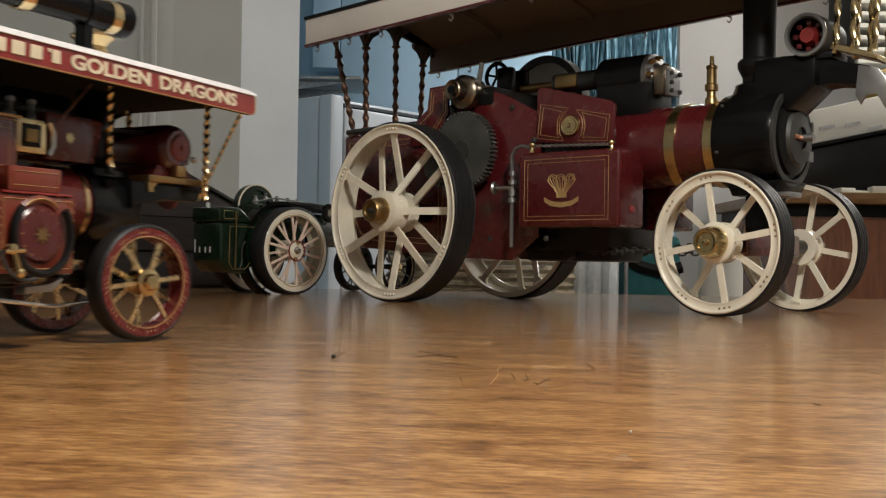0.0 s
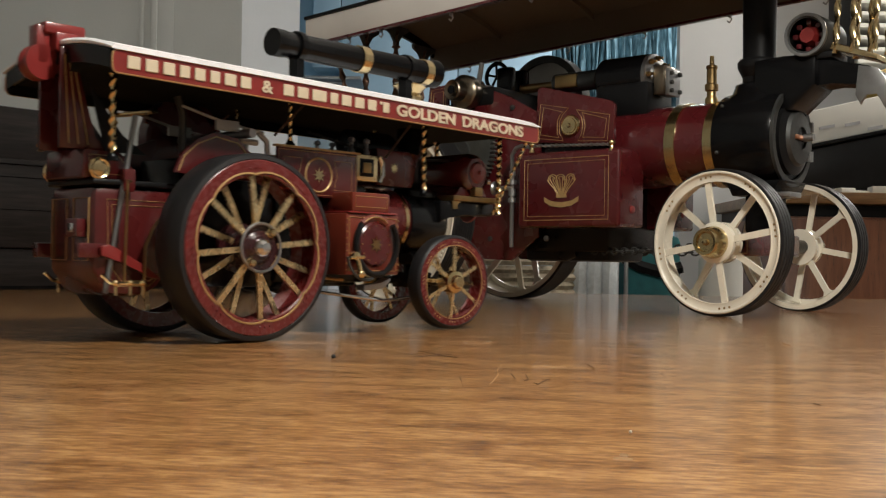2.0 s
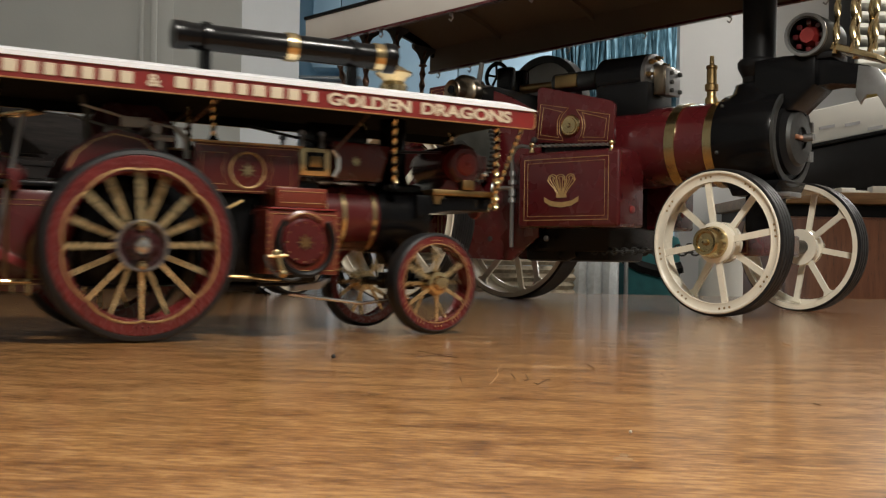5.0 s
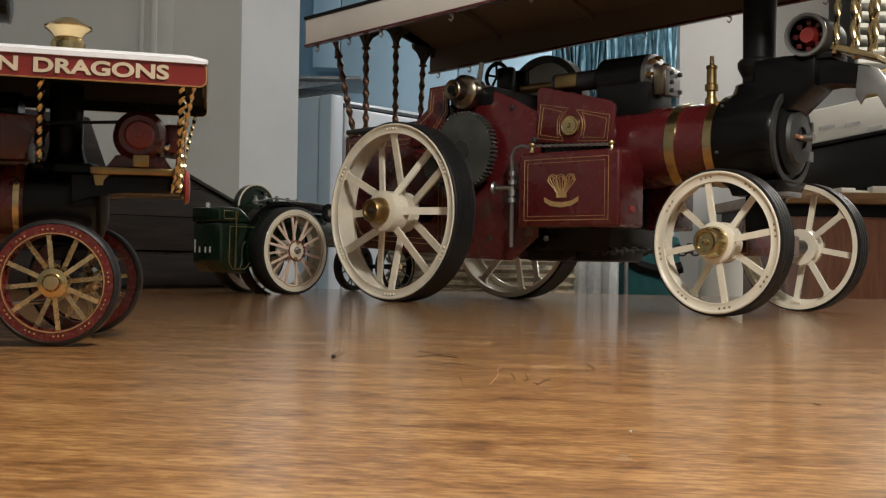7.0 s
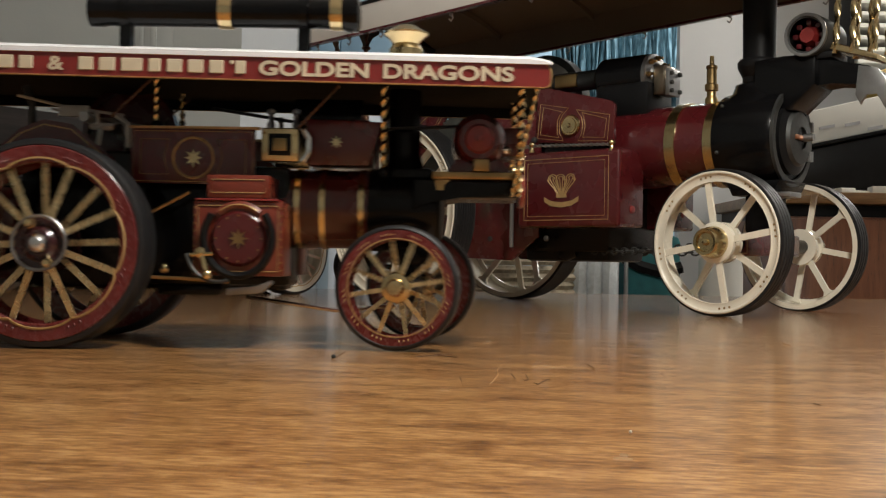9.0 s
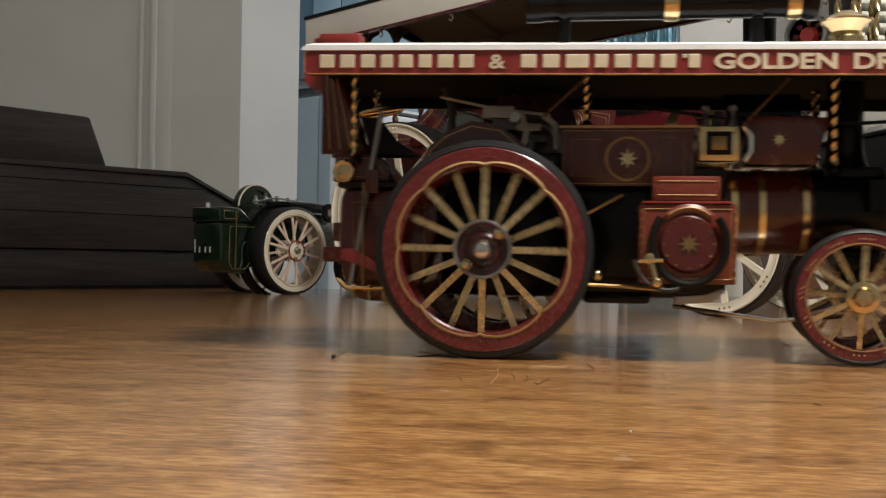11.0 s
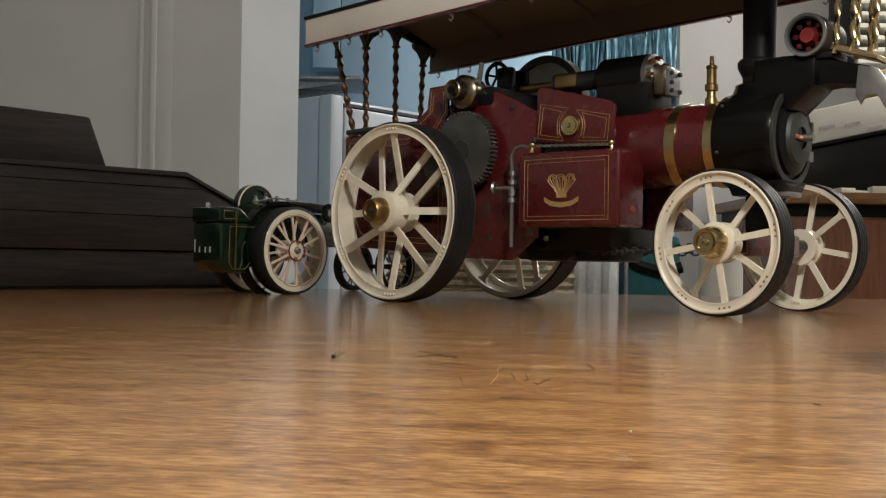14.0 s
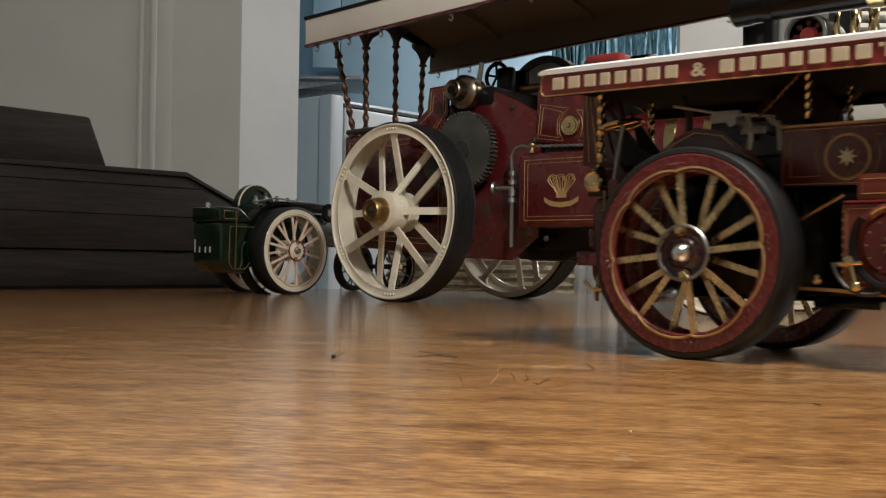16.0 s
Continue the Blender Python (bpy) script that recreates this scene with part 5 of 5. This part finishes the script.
    # gear train and pump on the near side
    g = p("large_gear", gear(BM(), (49, 142), 36.5, 56, -62, -54), GEARGREY, "dark cast-iron spur gear")
    p("gear_boss", lathe(BM(), [(0, -64), (9, -64), (9, -60), (12, -59.9)], (49, 0, 142), (0, 1, 0), 20), IRON, parent=g)
    p("small_gear", gear(BM(), (22, 132), 22, 38, -62, -50), GEARGREY)
    pump = p("shaft_bearing", lathe(BM(), [(0, -76), (4.5, -76), (4.5, -74), (8.5, -76), (9.5, -75), (9.5, -64), (14.5, -62), (16, -60), (16, -52), (14, -48), (14, -40)], (47, 0, 197), (0, 1, 0), 32), BEARING, "brass and black shaft bearing")
    p("bearing_bolt", lathe(BM(), [(0, -77), (4, -77), (4, -73)], (47, 0, 197), (0, 1, 0), 12), BLACK, parent=pump)
    p("bearing_block", box(BM(), 20, 74, -47, 47, 184, 202, 3), SATIN)
    p("lever", tube(BM(), [(58, -50, 205), (62, -50, 224)], 2.4, 8), STEEL)
    st = BM()
    tube(st, [(34 + 13 * math.cos(a), 8, 222 + 13 * math.sin(a)) for a in (2 * math.pi * k / 28 for k in range(28))], 2.2, 6, True)
    for k in range(5):
        a = 2 * math.pi * k / 5 + 0.4
        tube(st, [(34, 8, 222), (34 + 13 * math.cos(a), 8, 222 + 13 * math.sin(a))], 1.3, 5)
    p("hand_wheel", st, BLACK, "black spoked hand wheel")
    fw = p("flywheel", lathe(BM(), [(40, 52), (47, 52), (47, 66), (40, 66)], (59, 0, 200), (0, 1, 0), 56, True), IRON, "dark iron flywheel")
    p("flywheel_web", lathe(BM(), [(0, 56), (40.2, 56), (40.2, 60), (0, 60)], (59, 0, 200), (0, 1, 0), 56), GEARSILVER, parent=fw)
    p("crank_shaft", cyl(BM(), (59, -40, 200), (59, 66, 200), 5, seg=16), STEEL)
    p("crank_web", box(BM(), 50, 68, -14, -4, 186, 226, 3), BLACK)
    p("crank_web", box(BM(), 50, 68, 8, 18, 186, 226, 3), BLACK)
    p("connecting_rod", cyl(BM(), (70, 2, 205), (118, 2, 206), 4.5, 3.5, 14), OLDBRASS)
    p("crosshead_guide", cyl(BM(), (112, 0, 206), (160, 0, 206), 9, seg=20), IRON)
    p("crosshead", box(BM(), 116, 140, -9.6, 9.6, 200, 212, 1), OLDBRASS)
    p("piston_gland", lathe(BM(), [(0, 148), (6, 148), (6, 160), (8, 161), (8, 168), (0, 168)], (0, 0, 205), (1, 0, 0), 20), BRASS)
    p("cylinder", lathe(BM(), [(0, 166), (19, 166), (20.5, 168), (20.5, 211), (19.5, 213), (0, 213)], (0, 0, 202), (1, 0, 0), 36), BLACK, "black steam cylinder")
    p("cylinder_saddle", box(BM(), 168, 222, -22, 22, 166, 196, 4), SATIN)
    ce = p("cylinder_cover", lathe(BM(), [(0, 213.2), (20, 213.2), (20, 217), (12, 218.5), (9, 222), (0, 222)], (0, 0, 202), (1, 0, 0), 30), STEEL)
    for k in range(8):
        a = 2 * math.pi * k / 8
        p("cover_stud", lathe(BM(), [(0, 217), (2.4, 217), (2.4, 220.5), (1.2, 221.5), (1.2, 224), (0, 224)], (0, 16 * math.cos(a), 202 + 16 * math.sin(a)), (1, 0, 0), 6), OLDBRASS, parent=ce)
    p("valve_chest", box(BM(), 223, 233, -15, 9, 184, 209, 1.5), BEARING)
    p("chest_cover", box(BM(), 233.2, 237, -13, 7, 183, 206, 1), STEEL)
    for y, z in ((-10, 202), (-10, 194), (-10, 187), (4, 202), (4, 187)):
        p("chest_stud", lathe(BM(), [(0, 237), (2, 237), (2, 239.5), (0, 240)], (0, y, z), (1, 0, 0), 6), IRON)
    # boiler, smokebox, chimney
    p("boiler", lathe(BM(), [(0, 100), (35, 100), (35, 285), (0, 285)], (0, 0, 139), (1, 0, 0), 48), MAROON)
    for x in (250, 285):
        p("boiler_band", lathe(BM(), [(34.8, -4.6), (36.4, -4.6), (36.4, 4.6), (34.8, 4.6)], (x, 0, 139), (1, 0, 0), 48), BANDBRASS, "dull brass boiler band")
    p("firebox", box(BM(), 108, 196, -40, 40, 48, 150, 4), BLACK)
    p("safety_valve", lathe(BM(), [(0, 172), (5.4, 172), (5.4, 178), (4.0, 180), (4.0, 184), (5.6, 185), (5.6, 190), (4.2, 191), (4.2, 203), (5.0, 204), (4.4, 206), (2.0, 207), (1.8, 214), (0, 214.5)], (270, 0, 0), (0, 0, 1), 18), OLDBRASS, "brass safety valve")
    p("smokebox", lathe(BM(), [(0, 289), (38.5, 289), (39, 291), (39, 334), (37, 338), (33, 339), (0, 339)], (0, 0, 140), (1, 0, 0), 48), BLACK, "black smokebox")
    for k in range(6):
        a = 2 * math.pi * k / 6 + 0.3
        p("smokebox_rivet", ball(BM(), (294, 39 * math.cos(a), 140 + 39 * math.sin(a)), 1.6, 8), IRON)
    dr = p("smokebox_door", lathe(BM(), [(29, 339), (29, 342), (24, 344), (10, 347), (0, 348)], (0, 0, 140), (1, 0, 0), 40), SATIN, "black iron smokebox door")
    p("door_ring", lathe(BM(), [(33, 338.5), (38.5, 338.5), (38.5, 341), (33, 341)], (0, 0, 140), (1, 0, 0), 48, True), IRON, parent=dr)
    p("door_plate", lathe(BM(), [(9, 346.5), (9, 348.8), (20.5, 347.4), (22.5, 344.6)], (0, 0, 140), (1, 0, 0), 40), IRON, parent=dr)
    p("door_bar", box(BM(), 347.5, 350.5, -13, 9, 138, 142, 1), COPPER, parent=dr)
    p("door_handle", cyl(BM(), (350, 0, 140), (358, 0, 140), 3, seg=10), STEEL, parent=dr)
    for z in (152, 128):
        p("door_hinge", cyl(BM(), (342, 31, z - 4), (342, 31, z + 4), 3.2, seg=10), STEEL, parent=dr)
    p("chimney", lathe(BM(), [(0, 174), (13.2, 174), (13.0, 212), (14.4, 330), (0, 330)], (312, 0, 0), (0, 0, 1), 36), SATIN, "tall black chimney through the canopy")
    p("chimney_saddle", lathe(BM(), [(0, 160), (30, 160), (27, 172), (21, 178), (19, 183), (18.5, 185), (14, 187), (0, 187)], (312, 0, 0), (0, 0, 1), 36), BLACK)
    p("bracket_block", prism(BM(), [(316, 160), (316, 202), (340, 203), (366, 203), (366, 178), (346, 160)], -19, 19, 2), BLACK)
    p("chimney_collar", lathe(BM(), [(12.5, -10), (13.4, -8), (16.4, -2), (17.2, 0), (17.2, 4), (15.5, 6), (12.5, 6.5)], (312, 0, 200), (0, 0, 1), 36), SATIN)
    # dynamo bracket before the chimney
    br = BM()
    prism(br, [(330, 204), (352, 203), (404, 190), (416, 182), (422, 168), (424, 156), (418, 158), (410, 172), (398, 177), (376, 179), (356, 178), (342, 172), (332, 176)], -14, 14, 1)
    p("dynamo_bracket", br, BLACK)
    hk = BM()
    prism(hk, [(398, 190), (412, 187), (420, 176), (424, 156), (418, 156), (412, 168), (404, 168), (400, 160), (396, 168)], -17, -14.2, 0.5)
    p("bracket_hook", hk, STEEL)
    dn = p("dynamo", lathe(BM(), [(13, -22), (16, -22), (17, -20), (17, 18), (15, 20), (0, 20)], (359.5, 0, 217), (0, 1, 0), 36), IRON)
    p("dynamo_ring", lathe(BM(), [(14.4, -23.5), (16.6, -23.5), (16.6, -20), (14.4, -20)], (359.5, 0, 217), (0, 1, 0), 36, True), STEEL, parent=dn)
    p("dynamo_core", lathe(BM(), [(0, -20), (6, -20), (6.5, -18), (8, -16), (8, 0), (0, 0)], (359.5, 0, 217), (0, 1, 0), 8), RED, parent=dn)
    for k in range(8):
        a = 2 * math.pi * k / 8
        p("dynamo_coil", box(BM(), 359.5 + 10.5 * math.cos(a) - 2, 359.5 + 10.5 * math.cos(a) + 2, -17, 0, 217 + 10.5 * math.sin(a) - 2, 217 + 10.5 * math.sin(a) + 2, 0.6), MAROON, parent=dn)
    p("dynamo_foot", box(BM(), 346, 378, -16, 16, 198.5, 203.5, 1), SATIN)
    p("post_plate", prism(BM(), [(376, 205), (412, 193), (412, 197), (378, 210)], -17, 17, 0.5), BRASS, "brass plate under the front posts")
    for x, y in ((380, -15), (393, -16), (400, 2), (409, -14), (409, 14), (385, 14)):
        part("front_post", twist(BM(), (x, y, 201), (x + 4, y, 296), 2.8, 2.6), BRASS, e, "bright brass barley-twist post", MM, 60)
    # undercarriage and steering
    p("ash_pan", box(BM(), 100, 190, -30, 30, 40, 70, 4), SATIN)
    p("steering_shaft", cyl(BM(), (150, -34, 52), (150, 30, 52), 9, seg=18), OLDBRASS)
    p("shaft_bracket", prism(BM(), [(140, 70), (164, 70), (160, 44), (150, 40), (143, 44)], -38, -33, 0.6), BLACK)
    p("shaft_bolt", lathe(BM(), [(0, 0), (2.6, 0), (2.6, 2), (0, 2.6)], (136, -46, 60), (0, -1, 0), 8), STEEL)
    for s in (-1, 1):
        c = chain(BM(), (156, s * 26, 50), (306, s * 60, 55), 26, 2.6, 0.9, 3)
        p("steering_chain", c, IRON, "dark steel steering chain")
    p("front_axle", cyl(BM(), (318.5, -76, 55.3), (318.5, 76, 55.3), 6, seg=16), BLACK)
    ab = p("axle_beam", box(BM(), 309, 328, -48, 48, 46, 64, 2), MAROON)
    for s in (-1, 1):
        p("beam_lining", frame_line(BM(), [(311, 48), (326, 48), (326, 62), (311, 62)], s * 48.3, 0.8), GOLD, parent=ab)
        tl = BM()
        tube(tl, [(308.7, s * 44, 48.5), (308.7, s * 10, 50), (308.7, s * 10, 60), (308.7, s * 44, 61.5)], 0.5, 4, True)
        p("beam_lining", tl, GOLD, parent=ab)
    p("perch", box(BM(), 306, 332, -12, 12, 64.5, 103, 3), BLACK)
    p("perch_plate", prism(BM(), [(302, 94), (336, 94), (342, 106), (296, 106)], -26, 26, 1), BLACK)
    p("foot_step", box(BM(), 332, 352, -30, -8, 92, 96, 0.8), STEEL)
    return e


def build_green_engine():
    e = tagged(new("green_engine"), "small dark green model traction engine with cream wheels", "model engine")
    e.matrix_world = pose(-0.195, 1.1935, 0, 0, 0, 49)

    def p(name, bm, material, label="", parent=e):
        return part(name, bm, material, parent, label, MM)

    for s in (-1, 1):
        w = small_rear_wheel(e, CREAM, CREAMPINK, R=47.6, w=22, n=10)
        w.matrix_basis = pose(0, s * 0.036, 0.0476, 0, 12, 0) @ pose(0, 0, 0, 0, 0, 0 if s < 0 else 180)
        f = small_front_wheel(e, BLACK, IRON, R=31)
        f.matrix_basis = pose(0.168, s * 0.036, 0.031) @ pose(0, 0, 0, 0, 0, 0 if s < 0 else 180)
    p("axle", cyl(BM(), (0, -30, 47.6), (0, 30, 47.6), 5, seg=14), BLACK)
    p("front_axle", cyl(BM(), (168, -33, 31), (168, 33, 31), 3, seg=12), BLACK)
    t = p("tender", prism(BM(), [(-84, 34), (-76, 24), (-50, 22), (-30, 40), (-30, 76), (-84, 76)], -24, 24, 2.5), GREEN)
    p("tender_rim", prism(BM(), [(-86, 76.2), (-44, 76.2), (-44, 80), (-58, 92), (-86, 92)], -24, 24, 2), GREEN, parent=t)
    for s in (-1, 1):
        ln = BM()
        frame_line(ln, [(-72, 72), (-36, 72), (-36, 42), (-52, 27), (-68, 27), (-73, 34)], s * 24.3, 0.8)
        frame_line(ln, [(-80, 80), (-62, 80), (-62, 88), (-80, 88)], s * 24.3, 0.6)
        p("tender_lining", ln, GOLD, parent=t)
        p("grab_handle", tube(BM(), [(-54, s * 26, 56), (-58, s * 27, 50), (-58, s * 27, 34), (-60, s * 26, 28)], 0.9, 6), CHROME, parent=t)
        p("handrail", tube(BM(), [(-66, s * 26, 88), (-66, s * 27, 70), (-66, s * 26, 28)], 0.8, 6), OLDBRASS, parent=t)
    for y in (-10, -2, 8, 16):
        p("rear_pin", cyl(BM(), (-86.5, y, 44), (-86.5, y, 58 if y > 10 else 50), 1.2, seg=8), CHROME, parent=t)
    p("wheel_arch", lathe(BM(), [(50, -6), (54, -6), (54, 8), (50, 8)], (0, -18, 48), (0, 1, 0), 40, True), BLACK)
    p("flywheel", lathe(BM(), [(20, -5), (26, -5), (26, 5), (20, 5)], (0, 26, 96), (0, 1, 0), 40, True), GREEN, "glossy green flywheel with a bright edge")
    p("flywheel_web", lathe(BM(), [(0, -2), (20.2, -2), (20.2, 2), (0, 2)], (0, 26, 96), (0, 1, 0), 40), GREEN)
    p("flywheel_edge", lathe(BM(), [(25, -5.6), (26.3, -5.6), (26.3, -4.2), (25, -4.2)], (0, 26, 96), (0, 1, 0), 40, True), CREAM)
    p("firebox", box(BM(), -30, 40, -19, 19, 40, 98, 3), GREEN)
    p("boiler", lathe(BM(), [(0, 30), (19, 30), (19, 200), (0, 200)], (0, 0, 72), (1, 0, 0), 32), GREEN)
    p("motion_cover", box(BM(), 20, 78, -22, 22, 92, 100, 2), BLACK)
    p("cover_disc", lathe(BM(), [(0, 2), (9, 2), (11, 0)], (70, -22, 92), (0, -1, 0), 20), BLACK)
    p("star", star(BM(), 70, 92, -24.2, 5.5, 8, 0.5), CREAM)
    m = BM()
    for x, z in ((-24, 103), (-10, 106), (6, 104), (22, 103), (36, 102)):
        lathe(m, [(0, -5), (2.5, -5), (2.5, 0), (1.4, 2), (2.2, 4), (0, 5)], (x, -6, z), (0, 0, 1), 8)
    tube(m, [(-30, -8, 100), (0, -10, 106), (40, -10, 103), (110, -8, 96)], 1.2, 6)
    p("valve_gear", m, STEEL)
    p("side_rod", tube(BM(), [(-20, -20, 100), (40, -21, 101), (120, -20, 96)], 1.6, 6), BLACK)
    p("rear_lamp", lathe(BM(), [(0, 0), (3, 0), (3, 4), (0, 6)], (-80, 4, 92), (0, 0, 1), 10), CHROME)
    return e


GEARGREY = mat("grey_green_gear_metal", (0.09, 0.093, 0.085), 0.42, metal=0.5, var=0.25, scale=60, bump=0.1)
CREAMPINK = mat("pale_pink_cream_enamel", (0.72, 0.56, 0.46), 0.4, var=0.12, scale=80)
build_big_engine()
build_green_engine()


# ---- the way of the small engine: seconds, x, y, heading ----
DRIVE = [
    (0.0, -0.2319, 0.3693, 62.4), (0.5, -0.2025, 0.4113, 57.8), (1.0, -0.1705, 0.4603, 52.6), (1.5, -0.1428, 0.4873, 49.8), (2.0, -0.1193, 0.5167, 47.1),
    (2.5, -0.0884, 0.5485, 43.2), (3.0, -0.0453, 0.5876, 39.4), (3.5, -0.0296, 0.6020, 38.4), (4.0, -0.0355, 0.5970, 37.9), (4.2, -0.0530, 0.5819, 37.3),
    (4.8, -0.128, 0.530, 31.0), (5.5, -0.226, 0.478, 21.5), (6.0, -0.280, 0.457, 15.5), (6.3, -0.299, 0.451, 13.3), (6.5, -0.3085, 0.4485, 12.6), (7.0, -0.3112, 0.4478, 12.3), (7.5, -0.3105, 0.4480, 12.3), (8.0, -0.2717, 0.4630, 9.3),
    (8.5, -0.2175, 0.4766, 4.6), (9.0, -0.1630, 0.4822, -0.2), (9.2, -0.1447, 0.4828, -2.2), (9.8, -0.087, 0.480, -4.6), (10.5, -0.022, 0.473, -7.0), (11.3, 0.0510, 0.4600, -9.8), (11.5, 0.0725, 0.4567, -12.0),
    (12.0, 0.1099, 0.4460, -15.5), (12.5, 0.1399, 0.4292, -20.6), (13.2, 0.1963, 0.4040, -25.8), (13.4, 0.2140, 0.3940, -26.3), (13.6, 0.2385, 0.3800, -26.6), (14.1, 0.2545, 0.3715, -26.9), (14.5, 0.2505, 0.3740, -27.4), (14.8, 0.2202, 0.3936, -28.6),
    (15.2, 0.1821, 0.4267, -33.4), (15.5, 0.1601, 0.4449, -35.9), (15.8, 0.1421, 0.4596, -39.1), (16.0, 0.1295, 0.4660, -41.4)]
STEER = [(0.0, -8), (1.5, -8), (2.5, -4), (3.5, 4), (4.2, 8), (6.0, 7), (6.5, -1), (7.5, -6), (9.2, -7), (13.0, -5), (14.1, 0), (14.8, 6), (16.0, 6)]


def spline(rows, t, k):
    """A smooth run through column k of the rows."""
    ts = [r[0] for r in rows]
    v = [r[k] for r in rows]
    n = len(ts)
    d = [(v[i + 1] - v[i]) / (ts[i + 1] - ts[i]) for i in range(n - 1)]
    s = [d[0]] + [0.0 if d[i - 1] * d[i] <= 0 else 2 * d[i - 1] * d[i] / (d[i - 1] + d[i]) for i in range(1, n - 1)] + [d[-1]]
    i = max(0, min(n - 2, sum(1 for q in ts if q <= t) - 1))
    h = ts[i + 1] - ts[i]
    f = (t - ts[i]) / h
    return (2 * f ** 3 - 3 * f ** 2 + 1) * v[i] + (f ** 3 - 2 * f ** 2 + f) * h * s[i] + (-2 * f ** 3 + 3 * f ** 2) * v[i + 1] + (f ** 3 - f ** 2) * h * s[i + 1]


SHOWMAN, AXLE, WHEELS = build_showman()


def motions():
    step = 0.1
    times = [round(k * step, 3) for k in range(161)]
    poses = [[spline(DRIVE, t, k) for k in (1, 2, 3)] for t in times]
    rolled = [0.0]
    for a, b in zip(poses, poses[1:]):
        mid = radians((a[2] + b[2]) / 2)
        rolled.append(rolled[-1] + (b[0] - a[0]) * math.cos(mid) + (b[1] - a[1]) * math.sin(mid))
    zero = rolled[92]
    walk(SHOWMAN, [(t, pose(x, y, 0, 0, 0, a)) for t, (x, y, a) in zip(times, poses)])
    for key, side in (("rr", -1), ("rl", 1)):
        rows = []
        for t, d in zip(times, rolled):
            roll = math.degrees((d - zero) / 0.0428)
            m = pose(0, side * 0.0405, 0.0428, 0, roll, 0)
            rows.append((t, m if side < 0 else m @ pose(0, 0, 0, 0, 0, 180)))
        walk(WHEELS[key], rows)
    axle_rows = []
    for t in times:
        axle_rows.append((t, pose(0.1485, 0, 0.0266, 0, 0, spline(STEER, t, 1))))
    walk(AXLE, axle_rows)
    for key, side in (("fr", -1), ("fl", 1)):
        rows = []
        for (t, m), d in zip(axle_rows, rolled):
            roll = math.degrees((d - zero) / 0.0266)
            w = m @ pose(0, side * 0.0335, 0, 0, roll, 0)
            rows.append((t, w if side < 0 else w @ pose(0, 0, 0, 0, 0, 180)))
        walk(WHEELS[key], rows)


motions()
